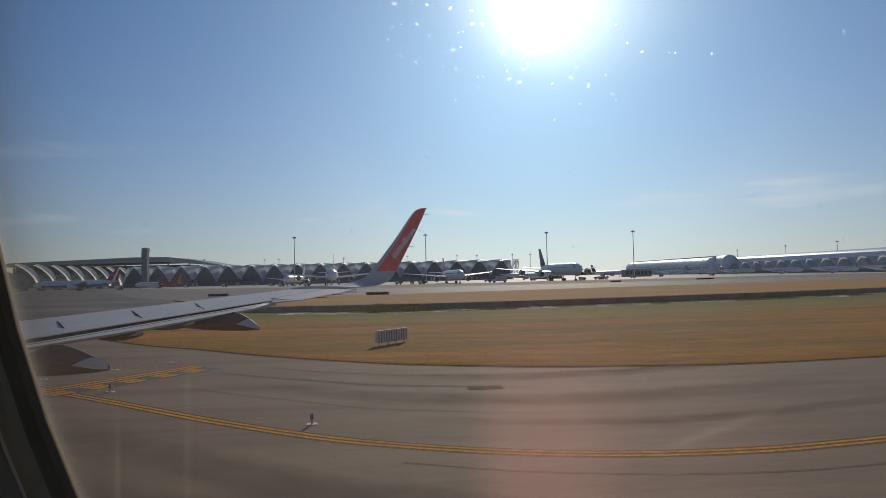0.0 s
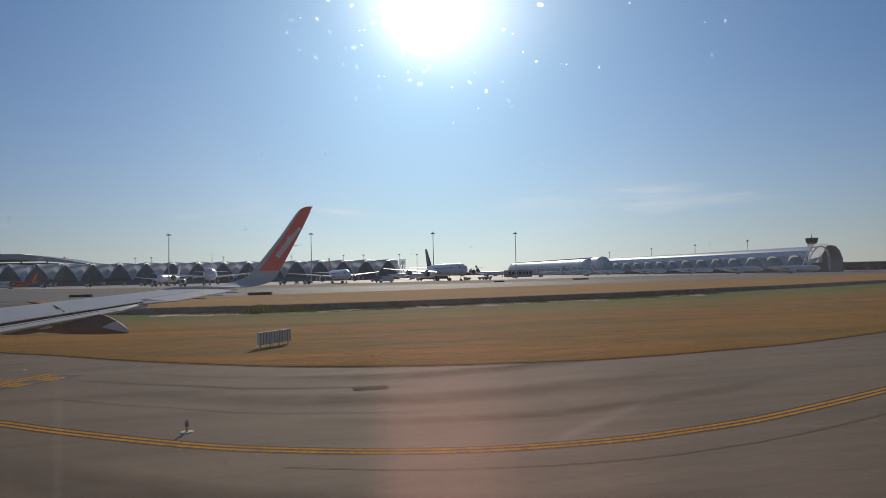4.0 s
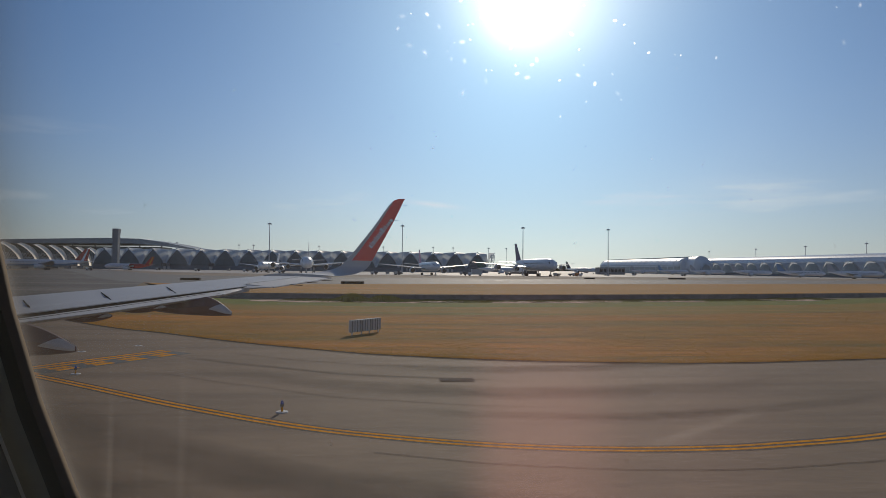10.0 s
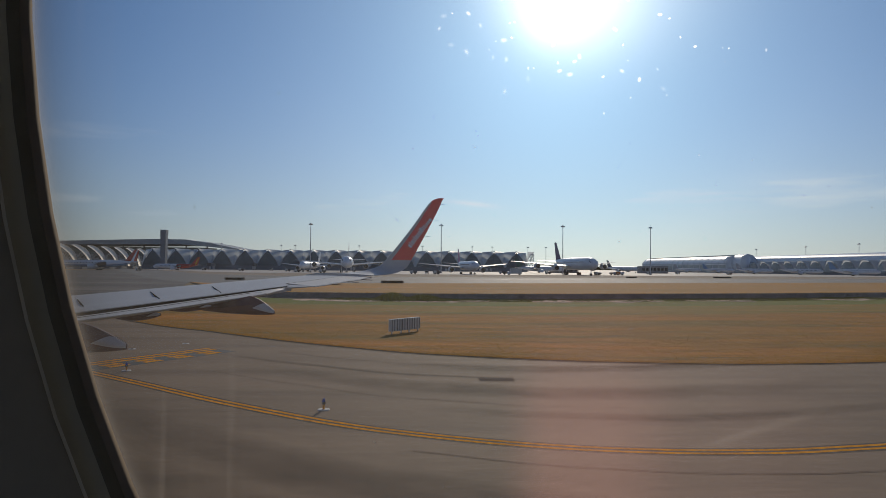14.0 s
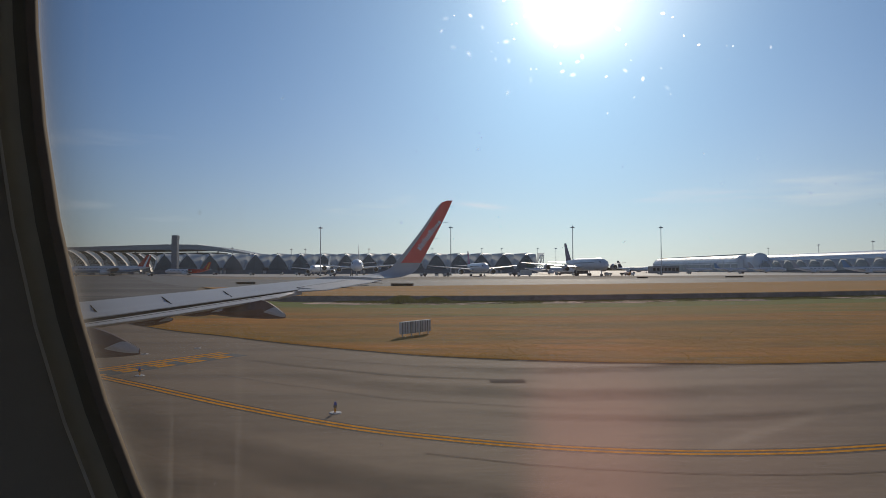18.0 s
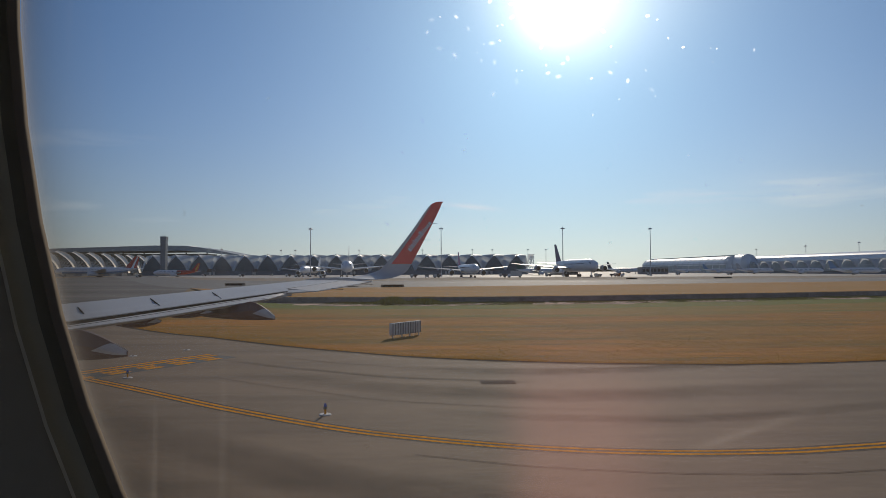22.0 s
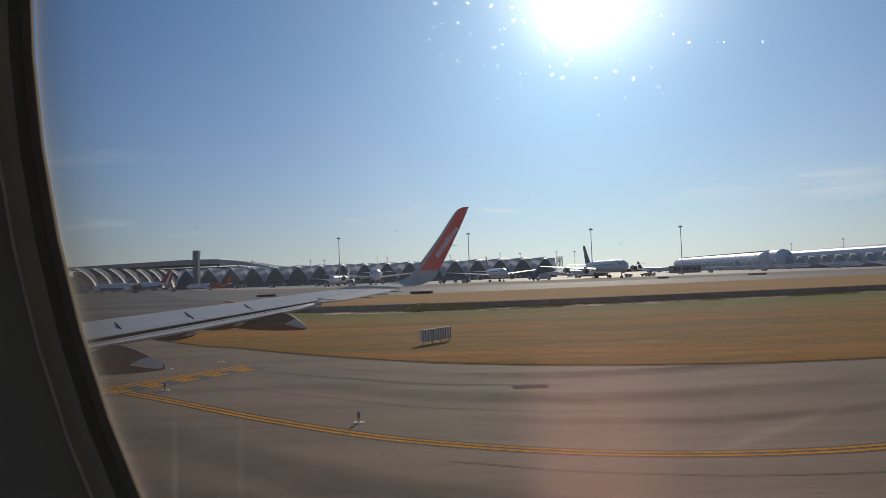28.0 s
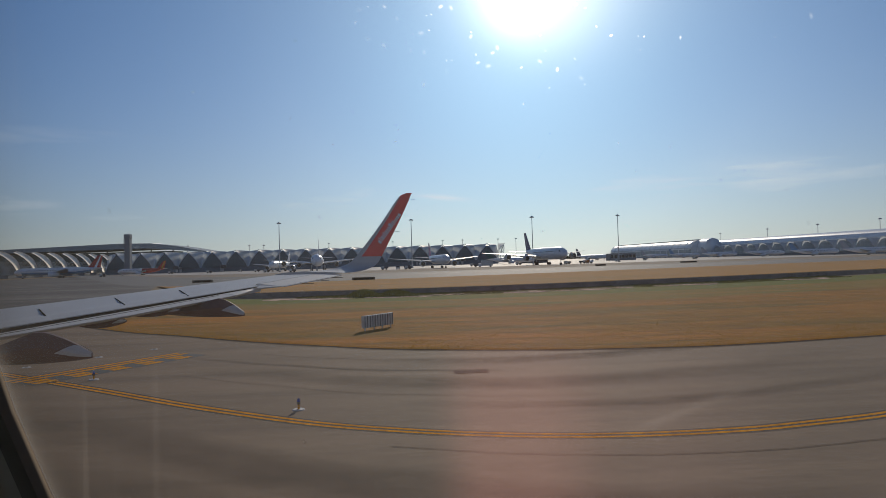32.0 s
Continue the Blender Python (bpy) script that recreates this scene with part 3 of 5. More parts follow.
def soften(m, strength):
    """Thin rubber that fades out towards the sides and ends of its strip."""
    n, l = m.node_tree.nodes, m.node_tree.links
    uv, sep, clear_, mx, tex, mp = (n.new("ShaderNode" + k) for k in ("UVMap", "SeparateXYZ", "BsdfTransparent", "MixShader", "TexNoise", "Mapping"))
    l.new(uv.outputs["UV"], sep.inputs[0]), l.new(uv.outputs["UV"], mp.inputs["Vector"]), l.new(mp.outputs["Vector"], tex.inputs["Vector"])
    mp.inputs["Scale"].default_value = (14, 2.5, 1)
    tex.inputs["Scale"].default_value, tex.inputs["Detail"].default_value = 1.0, 5

    def calc(op, a, b):
        q = n.new("ShaderNodeMath")
        q.operation, q.use_clamp = op, op == "MULTIPLY"
        for k, v in ((0, a), (1, b)):
            if hasattr(v, "links"):
                l.new(v, q.inputs[k])
            else:
                q.inputs[k].default_value = v
        return q.outputs[0]

    q = n.new("ShaderNodeMath")
    q.operation = "SINE"
    w = n.new("ShaderNodeMath")
    w.operation = "MULTIPLY"
    w.inputs[1].default_value = 3.14159
    l.new(sep.outputs["Y"], w.inputs[0]), l.new(w.outputs[0], q.inputs[0])
    w2, q2 = n.new("ShaderNodeMath"), n.new("ShaderNodeMath")
    w2.operation, q2.operation, w2.inputs[1].default_value = "MULTIPLY", "SINE", 3.14159
    l.new(sep.outputs["X"], w2.inputs[0]), l.new(w2.outputs[0], q2.inputs[0])
    fac = calc("MULTIPLY", calc("MULTIPLY", calc("MULTIPLY", q.outputs[0], q2.outputs[0]), tex.outputs["Fac"]), strength)
    l.new(fac, mx.inputs[0]), l.new(clear_.outputs[0], mx.inputs[1]), l.new(n["Principled BSDF"].outputs[0], mx.inputs[2])
    l.new(mx.outputs[0], n["Material Output"].inputs["Surface"])


soften(STREAK, 0.72)


def strip(name, line, width, z, mat, label, wander=0.0, seed=0):
    """A band with its own lengthwise and crosswise coordinates."""
    v, f = ribbon(line, width, z)
    if wander:
        v = [(a, b + wander * noise.noise((a * 0.35, seed, 0)) + 0.3 * wander * noise.noise((a * 1.7, seed + 5, 0)), c) for a, b, c in v]
    ob = tagged(mesh(name, v, f, mat), label, "marking", name.replace("_", " ") + "s", "structure")
    uv = ob.data.uv_layers.new(name="UVMap")
    n = len(line) - 1
    for poly in ob.data.polygons:
        for li in poly.loop_indices:
            vi = ob.data.loops[li].vertex_index
            uv.data[li].uv = ((vi // 2) / n, vi % 2)
    return ob


def offset_line(off, a, b):
    return [Vector((p.x, p.y + off * (1 + 0.01 * p.x), 0)) for p in TAXI[a:b]]


for k, (off, w, a, b) in enumerate(((6.6, 2.6, 40, 112), (11.4, 2.2, 56, 118), (3.2, 1.2, 62, 112), (-4.2, 2.4, 34, 92), (-7.2, 2.6, 40, 100), (9.0, 0.6, 34, 80))):
    strip("tyre_mark", offset_line(off, a, b), w, 0.0035 + 0.0012 * k, STREAK, "soft dark rubber tyre mark on the asphalt", 0.2, k)
for k, (off, a, b, w, sway) in enumerate(((11.8, 44, 112, 0.05, 0.5), (4.4, 40, 84, 0.035, 0.25), (-1.5, 62, 118, 0.03, 0.18))):
    strip("sealed_crack", offset_line(off, a, b), w, 0.013, SEALANT, "thin dark sealed crack in the asphalt", sway, k + 20)
for k, (x, y, w, d) in enumerate(((2.6, 24.5, 1.3, 0.7),)):
    pts = [(x + w * c + 0.05 * noise.noise((k, c, e)), y + d * e + 0.05 * noise.noise((c, e, k))) for c, e in ((-.5, -.5), (0, -.52), (.5, -.5), (.52, 0), (.5, .5), (0, .5), (-.5, .5), (-.51, 0))]
    tagged(mesh("asphalt_patch", [(a, b, 0.015) for a, b in pts], [range(8)], SEALANT), "small dark repair patch in the asphalt", "patch", "repair patches", "structure")
v, f = ribbon(TAXI, 0.62, 0.0025)
tagged(mesh("line_underlay", v, f, material("line_border", (0.065, 0.052, 0.044), 0.85, grain=0.4, scale=9, stains=0.6, stain_scale=2.5, spec=0.15)), "dark worn border under the yellow lines", "marking", "painted lines", "structure")


# ---------------------------------------------------------------- the cabin window
WC = Vector((0.0478, 0, EYE + 0.064))


def oval(grow, y, n=64):
    out = []
    for i in range(n):
        a = 2 * math.pi * i / n
        c, s = math.cos(a), math.sin(a)
        e = 1.0
        out.append((WC.x + (0.125 + grow) * math.copysign(abs(c) ** e, c), y, WC.z + (0.1874 + grow) * math.copysign(abs(s) ** e, s)))
    return out


def ring_part(name, profile, mat, parent, label=""):
    bm = bmesh.new()
    loft(bm, [oval(g, y) for g, y in profile], caps=False)
    return part(name, bm, mat, parent, label, smooth=True)


win = thing("window_1", (0, 0, 0), "rounded cabin window in a dark plastic surround", "window", kind="structure")
ring_part("pane_edge", [(0.004, 0.121), (0.0, 0.1195), (0.0003, 0.1185), (0.0010, 0.1172)], LIP, win, "pale worn edge of the window pane")
ring_part("seal", [(0.0010, 0.1172), (0.0018, 0.1170), (0.0029, 0.1164)], SEAL, win, "black rubber window seal")
ring_part("bezel", [(0.0029, 0.1164), (0.0036, 0.1153), (0.0046, 0.1148), (0.0055, 0.1145)], BEZEL, win, "olive grey plastic window bezel")
ring_part("bezel_ridge", [(0.0055, 0.1145), (0.00575, 0.1141), (0.0059, 0.1141)], RIDGE, win, "thin pale ridge round the bezel")
ring_part("reveal", [(0.0059, 0.1141), (0.0075, 0.1120), (0.012, 0.106), (0.020, 0.094), (0.036, 0.068), (0.062, 0.045), (0.10, 0.036)], PANEL, win, "moulded grey plastic window reveal")

# acrylic pane; its thin sunlit film is grime and also stands in for haze
GRIME_HAZE = bpy.data.materials.new("grimy_acrylic")
GRIME_HAZE.use_nodes = True
gn, gl = GRIME_HAZE.node_tree.nodes, GRIME_HAZE.node_tree.links
gn.remove(gn["Principled BSDF"])
clearp, film, blend = gn.new("ShaderNodeBsdfTransparent"), gn.new("ShaderNodeBsdfTranslucent"), gn.new("ShaderNodeMixShader")
film.inputs["Color"].default_value = (1.0, 0.83, 0.66, 1)
gco, gmap, gtex, grange = gn.new("ShaderNodeTexCoord"), gn.new("ShaderNodeMapping"), gn.new("ShaderNodeTexNoise"), gn.new("ShaderNodeMapRange")
gmap.inputs["Scale"].default_value = (1, 1, 0.35)
gtex.inputs["Scale"].default_value, gtex.inputs["Detail"].default_value = 28, 5
grange.inputs[1].default_value, grange.inputs[2].default_value, grange.inputs[3].default_value, grange.inputs[4].default_value = 0.3, 0.75, 0.017, 0.042
gl.new(gco.outputs["Object"], gmap.inputs["Vector"]), gl.new(gmap.outputs["Vector"], gtex.inputs["Vector"]), gl.new(gtex.outputs["Fac"], grange.inputs[0])


def gcalc(op, p, q):
    k = gn.new("ShaderNodeMath")
    k.operation = op
    for n, v in ((0, p), (1, q)):
        if hasattr(v, "links"):
            gl.new(v, k.inputs[n])
        else:
            k.inputs[n].default_value = v
    return k.outputs[0]


# blurred tan edge painted as haze along the seal, all round the oval
gsep = gn.new("ShaderNodeSeparateXYZ")
gl.new(gco.outputs["Object"], gsep.inputs[0])
across = gcalc("DIVIDE", gcalc("SUBTRACT", gsep.outputs["X"], WC.x), 0.125)
along = gcalc("DIVIDE", gcalc("SUBTRACT", gsep.outputs["Z"], WC.z), 0.1874)
radius = gcalc("SQRT", gcalc("ADD", gcalc("MULTIPLY", across, across), gcalc("MULTIPLY", along, along)), 0.0)
inset = gcalc("MAXIMUM", gcalc("SUBTRACT", 1.032, radius), 0.0)
rim_haze = gcalc("ADD", gcalc("MULTIPLY", gcalc("EXPONENT", gcalc("MULTIPLY", inset, -110.0), 0.0), 0.16), gcalc("MULTIPLY", gcalc("EXPONENT", gcalc("MULTIPLY", inset, -12.0), 0.0), 0.003))
# pale vertical streaks, strongest near the seal
gstreak, gwmap, gwr = gn.new("ShaderNodeTexNoise"), gn.new("ShaderNodeMapping"), gn.new("ShaderNodeMapRange")
gwmap.inputs["Rotation"].default_value, gwmap.inputs["Scale"].default_value = (0, radians(-14), 0), (520, 1, 9)
gstreak.inputs["Scale"].default_value, gstreak.inputs["Detail"].default_value = 1.0, 3
gwr.inputs[1].default_value, gwr.inputs[2].default_value, gwr.inputs[3].default_value, gwr.inputs[4].default_value = 0.55, 0.8, 0.0, 1.0
gl.new(gco.outputs["Object"], gwmap.inputs["Vector"]), gl.new(gwmap.outputs["Vector"], gstreak.inputs["Vector"]), gl.new(gstreak.outputs["Fac"], gwr.inputs[0])
pale_streak = gcalc("MULTIPLY", gwr.outputs[0], gcalc("ADD", gcalc("MULTIPLY", gcalc("EXPONENT", gcalc("MULTIPLY", inset, -7.0), 0.0), 0.06), 0.003))
# darkening painted in towards the seal, for the blur of the dark frame
gdark = gn.new("ShaderNodeMix")
gdark.data_type = "RGBA"
gdark.inputs[6].default_value, gdark.inputs[7].default_value = (1, 1, 1, 1), (0.42, 0.41, 0.39, 1)
gl.new(gcalc("EXPONENT", gcalc("MULTIPLY", inset, -14.0), 0.0), gdark.inputs[0]), gl.new(gdark.outputs[2], clearp.inputs["Color"])
# a broad reddish reflection painted into the film below the middle
def step_up(v, a, b):
    k = gn.new("ShaderNodeMapRange")
    k.interpolation_type = "SMOOTHERSTEP"
    k.inputs[1].default_value, k.inputs[2].default_value = a, b
    gl.new(v, k.inputs[0])
    return k.outputs[0]


gx, gz = gsep.outputs["X"], gsep.outputs["Z"]
column = gcalc("MULTIPLY", step_up(gx, 0.010, 0.026), gcalc("SUBTRACT", 1.0, step_up(gx, 0.030, 0.056)))
column = gcalc("ADD", column, gcalc("MULTIPLY", gcalc("MULTIPLY", step_up(gx, 0.008, 0.030), gcalc("SUBTRACT", 1.0, step_up(gx, 0.05, 0.10))), 0.35))
fade = gcalc("ADD", gcalc("MULTIPLY", gcalc("SUBTRACT", 1.0, step_up(gz, EYE - 0.032, EYE - 0.010)), 0.72), gcalc("MULTIPLY", gcalc("SUBTRACT", 1.0, step_up(gz, EYE - 0.018, EYE + 0.006)), 0.28))
pink_glare = gcalc("MULTIPLY", gcalc("MULTIPLY", column, fade), gcalc("ADD", gcalc("MULTIPLY", gtex.outputs["Fac"], 0.5), 0.75))
pink_glare = gcalc("MULTIPLY", pink_glare, 0.124)
gtint = gn.new("ShaderNodeMix")
gtint.data_type = "RGBA"
gtint.inputs[6].default_value, gtint.inputs[7].default_value = (1.0, 0.91, 0.80, 1), (1.0, 0.49, 0.41, 1)
# one pale slanting streak low on the pane
slant = gcalc("SUBTRACT", gcalc("ADD", gz, 0.0315 - EYE), gcalc("MULTIPLY", gcalc("SUBTRACT", gx, 0.066), 0.31))
streak = gcalc("EXPONENT", gcalc("MULTIPLY", gcalc("MULTIPLY", slant, slant), -1.1e6), 0.0)
streak = gcalc("MULTIPLY", streak, gcalc("MULTIPLY", step_up(gx, 0.046, 0.062), gcalc("SUBTRACT", 1.0, step_up(gx, 0.071, 0.082))))
pale_streak = gcalc("ADD", pale_streak, gcalc("MULTIPLY", streak, gcalc("MULTIPLY", gtex.outputs["Fac"], 0.11)))
gsum = gcalc("ADD", gcalc("ADD", grange.outputs[0], rim_haze), pale_streak)
gl.new(gcalc("DIVIDE", pink_glare, gcalc("ADD", pink_glare, gsum)), gtint.inputs[0]), gl.new(gtint.outputs[2], film.inputs["Color"])
gsum = gcalc("ADD", gsum, pink_glare)
gl.new(gsum, blend.inputs[0]), gl.new(clearp.outputs[0], blend.inputs[1]), gl.new(film.outputs[0], blend.inputs[2])
# rough refraction added as a veil of sun glare
flare, veil = gn.new("ShaderNodeBsdfRefraction"), gn.new("ShaderNodeMixShader")
flare.inputs["Roughness"].default_value, flare.inputs["IOR"].default_value = 0.75, 1.2
veil.inputs[0].default_value = 0.012
flare.inputs["Color"].default_value = (0.90, 0.97, 1.0, 1)
gl.new(blend.outputs[0], veil.inputs[1]), gl.new(flare.outputs[0], veil.inputs[2])
gl.new(veil.outputs[0], gn["Material Output"].inputs["Surface"])
pane = mesh("pane", oval(0.004, 0.126), [range(64)], GRIME_HAZE, win, "slightly grimy clear acrylic pane with haze and reddish glare painted in")
pane.visible_shadow = False

# dust and dried drops on the pane, soft at their rims
SPECK = bpy.data.materials.new("pane_dust")
SPECK.use_nodes = True
sn, sl = SPECK.node_tree.nodes, SPECK.node_tree.links
sn.remove(sn["Principled BSDF"])
s_uv, s_sep, s_pow, s_mul, s_clear, s_film, s_mix = (sn.new("ShaderNode" + k) for k in ("UVMap", "SeparateXYZ", "Math", "Math", "BsdfTransparent", "BsdfRefraction", "MixShader"))
s_pow.operation, s_pow.inputs[1].default_value, s_mul.operation = "POWER", 1.4, "MULTIPLY"
s_film.inputs["Color"].default_value = (1.0, 0.98, 0.94, 1)
s_film.inputs["Roughness"].default_value, s_film.inputs["IOR"].default_value = 0.6, 1.5
sl.new(s_uv.outputs["UV"], s_sep.inputs[0]), sl.new(s_sep.outputs["X"], s_pow.inputs[0]), sl.new(s_pow.outputs[0], s_mul.inputs[0]), sl.new(s_sep.outputs["Y"], s_mul.inputs[1])
sl.new(s_mul.outputs[0], s_mix.inputs[0]), sl.new(s_clear.outputs[0], s_mix.inputs[1]), sl.new(s_film.outputs[0], s_mix.inputs[2]), sl.new(s_mix.outputs[0], sn["Material Output"].inputs["Surface"])
rs = random.Random(31)
dv, df, duv = [], [], []
for k in range(170):
    # the first 60 imitate the sparkle of glare round the sun
    near_sun = k < 60
    if near_sun:
        a, d = rs.uniform(math.pi * 0.9, math.pi * 2.1), abs(rs.gauss(0, 0.019)) + 0.006
        cx, cz = 0.0265 + d * math.cos(a), EYE + 0.052 + d * math.sin(a)
    else:
        cx, cz = rs.uniform(-0.05, 0.10), rs.uniform(EYE - 0.05, EYE + 0.06)
    r = 0.00025 + 0.00060 * rs.random() ** 2.5
    thick = rs.uniform(0.1, 0.75) if near_sun else rs.uniform(0.06, 0.3) * (1 if rs.random() < 0.8 else 2)
    n0 = len(dv)
    ph = rs.uniform(0, 6.28)
    dv.append((cx, 0.1257, cz))
    for i in range(9):
        a = 2 * math.pi * i / 9
        q = r * (1 + 0.25 * math.sin(2 * a + ph))
        dv.append((cx + q * math.cos(a), 0.1257, cz + q * math.sin(a)))
    for i in range(9):
        df.append((n0, n0 + 1 + i, n0 + 1 + (i + 1) % 9))
        duv += [(1, thick), (0, thick), (0, thick)]
dust = mesh("pane_dust", dv, df, SPECK, win, "pale dust specks and dried drops on the pane, with added sun sparkle")
tagged(dust, kind="stuff")
layer = dust.data.uv_layers.new(name="UVMap")
for li, q in enumerate(duv):
    layer.data[li].uv = q
dust.visible_shadow = False

# side wall panel from the oval out to a rectangle
bm = bmesh.new()
inner = oval(0.10, 0.036)
outer = []
for (x, y, z) in inner:
    d = Vector((x - WC.x, 0, z - WC.z))
    k = min(0.42 / max(abs(d.x), 1e-6), 0.5 / max(abs(d.z), 1e-6))
    outer.append((WC.x + d.x * k, 0.08, WC.z + d.z * k))
loft(bm, [inner, outer, [(x, 0.16, z) for x, y, z in outer]], caps=False)
tagged(part("cabin_wall", bm, TRIM), "plain grey plastic cabin side panel", "wall", kind="structure")

# fuselage tube round the cabin, open at the window
bm = bmesh.new()
xs = [-16, -8, -3, -2.5, -2.25, -1.97, -1.72, -1.44, -1.19, -0.91, -0.66, -0.38, 0.44, 0.7, 0.95, 1.23, 1.48, 1.76, 2.01, 3, 7]
angs = [radians(a) for a in (-14.5, 14.5, 40, 65, 90, 115, 140, 165, 172, 188, 195, 220, 245, 270, 295, 320)]
RF, CY, CZ = 2.04, -1.815, EYE + 0.03
grid = [[bm.verts.new((x, CY + RF * math.cos(a), CZ + RF * math.sin(a))) for a in angs] for x in xs]
for i in range(len(xs) - 1):
    for j in range(len(angs)):
        if not (xs[i] == -0.38 and j == 0) and not (0.2 < xs[i + 1] - xs[i] < 0.26 and xs[i] != -0.91 and j in (0, 8)):
            k = (j + 1) % len(angs)
            bm.faces.new((grid[i][j], grid[i][k], grid[i + 1][k], grid[i + 1][j]))
bm.faces.new(grid[0]), bm.faces.new(grid[-1][::-1])
tagged(part("cabin_shell", bm, PLANE_WHITE), "white painted fuselage shell that closes the cabin", "wall", kind="structure")


# ---------------------------------------------------------------- own wing
def x_te(y):
    return -1.40 - 0.34 * (15.2 - y)


def x_le(y):
    return -3.0 - 0.51 * (15.2 - y)


def z_top(y):
    return EYE - 0.57 + 0.053 * (y - 8.28)


def wing_section(y, x0, x1, thick, camber=0.05, lift=0.0, n=12):
    """An aerofoil ring from leading edge x0 to trailing edge x1."""
    top, bot = [], []
    for i in range(n + 1):
        u = 0.5 - 0.5 * math.cos(math.pi * i / n)
        x = x0 + (x1 - x0) * u
        t = thick * (2.6 * math.sqrt(u) * (1 - u) * 0.62 + 0.02)
        z = z_top(y) + lift - camber * (2 * u - 0.7) ** 2 * 0.5
        top.append((x, y, z))
        bot.append((x, y, z - t - 0.012))
    return top + bot[::-1]


wing = thing("aircraft_wing", (0, 0, 0), "light grey airliner wing with a red upturned tip", "wing")
stations = [-0.35, 3.0, 5.0, 6.5, 8.0, 9.5, 11.0, 12.05, 12.5, 13.5, 14.5, 15.2]
bm = bmesh.new()
rings = []
for y in stations:
    chord_cut = 0.78 if y <= 12.1 else 0.0
    rings.append(wing_section(y, x_le(y), x_te(y) - chord_cut * (0.55 + 0.45 * (12.4 - y) / 6 if y > 6.4 else 1.0), 0.13 * (x_te(y) - x_le(y)) * (0.72 if y > 8 else 0.9)))
loft(bm, rings)
part("wing_box", bm, WING_GREY, wing, "smooth light grey upper wing skin", smooth=False)


def cut(y):
    return x_te(y) - (0.78 * (0.55 + 0.45 * (12.4 - y) / 6) if y > 6.4 else 0.78)


# spoiler panels, hinged on top ahead of the flap, with thin gaps between
SPO = [5.2, 7.05, 8.85, 10.55, 12.3]
for a, b in zip(SPO, SPO[1:]):
    bm = bmesh.new()
    rings = []
    for y in np.linspace(a, b, 5):
        x1, w = cut(y) + 0.10, 0.62
        zt = z_top(y)
        rings.append([(x1 - w, y, zt - 0.030), (x1 - w, y, zt - 0.010), (x1 - w * 0.5, y, zt + 0.003), (x1, y, zt - 0.012), (x1, y, zt - 0.024), (x1 - w * 0.5, y, zt - 0.02)])
    loft(bm, rings)
    part("spoiler", bm, WING_GREY, wing, "closed spoiler panel")


def spoiler_top(x, y):
    if x < cut(y) - 0.52:
        u = (x - x_le(y)) / (cut(y) - x_le(y))
        return z_top(y) - 0.025 * (2 * u - 0.7) ** 2
    return z_top(y) + np.interp(x - cut(y) - 0.10, [-0.62, -0.31, 0.0], [-0.010, 0.003, -0.012])


for (xa, ya), (xb, yb) in (((-5.14, 9.35), (-4.60, 8.52)), ((-4.64, 10.61), (-4.04, 9.55)), ((-4.01, 11.75), (-3.49, 10.65))):
    bm = bmesh.new()
    d = Vector((xb - xa, yb - ya)).normalized() * 0.005
    rings = []
    for u in np.linspace(0, 1, 25):
        x, y = xa + (xb - xa) * u, ya + (yb - ya) * u
        zt = spoiler_top(xa, ya) * (1 - u) + spoiler_top(xb, yb) * u + 0.006
        rings.append([(x - d.y, y + d.x, zt - 0.03), (x - d.y, y + d.x, zt + 0.003), (x + d.y, y - d.x, zt + 0.003), (x + d.y, y - d.x, zt - 0.03)])
    loft(bm, rings)
    part("panel_gap", bm, GAP, wing, "dark gap between spoilers")
# slot between spoiler and flap, its shade put in as a near-black bar
bm = bmesh.new()
loft(bm, [[(cut(y) - 0.05, y, z_top(y) - 0.0245), (cut(y) + 0.095, y, z_top(y) - 0.0245), (cut(y) + 0.095, y, z_top(y) - 0.09), (cut(y) - 0.05, y, z_top(y) - 0.09)] for y in (5.2, 8, 10.5, 12.25)])
part("flap_slot", bm, GAP, wing, "near-black bar for the shade in the slot ahead of the flap")
# flap in two lengths, and the aileron
for a, b in ((3.0, 11.15), (11.17, 12.35)):
    bm = bmesh.new()
    rings = []
    for y in np.linspace(a, b, 8):
        x0, x1, zt = cut(y) + 0.12, x_te(y) + 0.02, z_top(y)
        if y > 11.16:
            x1 -= 0.10 + 0.25 * (y - 11.17)
        else:
            x1 -= 0.12 + 0.13 * max(0.0, 8.8 - y)
        gap = max(0.010, 0.042 - 0.006 * (y - 7.0))
        dz = 0.045
        prof = [(0, -0.05 - gap), (0.06, -0.026 - gap), (0.3, -0.024 - gap), (0.65, -0.03 - gap), (1.0, -0.02 - dz), (1.0, -0.030 - dz), (0.6, -0.12), (0.15, -0.12)]
        rings.append([(x0 + (x1 - x0) * u, y, zt + z) for u, z in prof])
    loft(bm, rings)
    part("flap", bm, FLAP_GREY, wing, "pale grey trailing edge flap")
bm = bmesh.new()
loft(bm, [[(x_te(y) - 0.5, y, z_top(y) - 0.012), (x_te(y) - 0.5, y, z_top(y) + 0.006), (x_te(y) + 0.04, y, z_top(y) - 0.05), (x_te(y) + 0.04, y, z_top(y) - 0.065)] for y in (12.55, 13.2, 14.0, 14.75)])
part("aileron", bm, FLAP_GREY, wing)
bm = bmesh.new()
rings = []
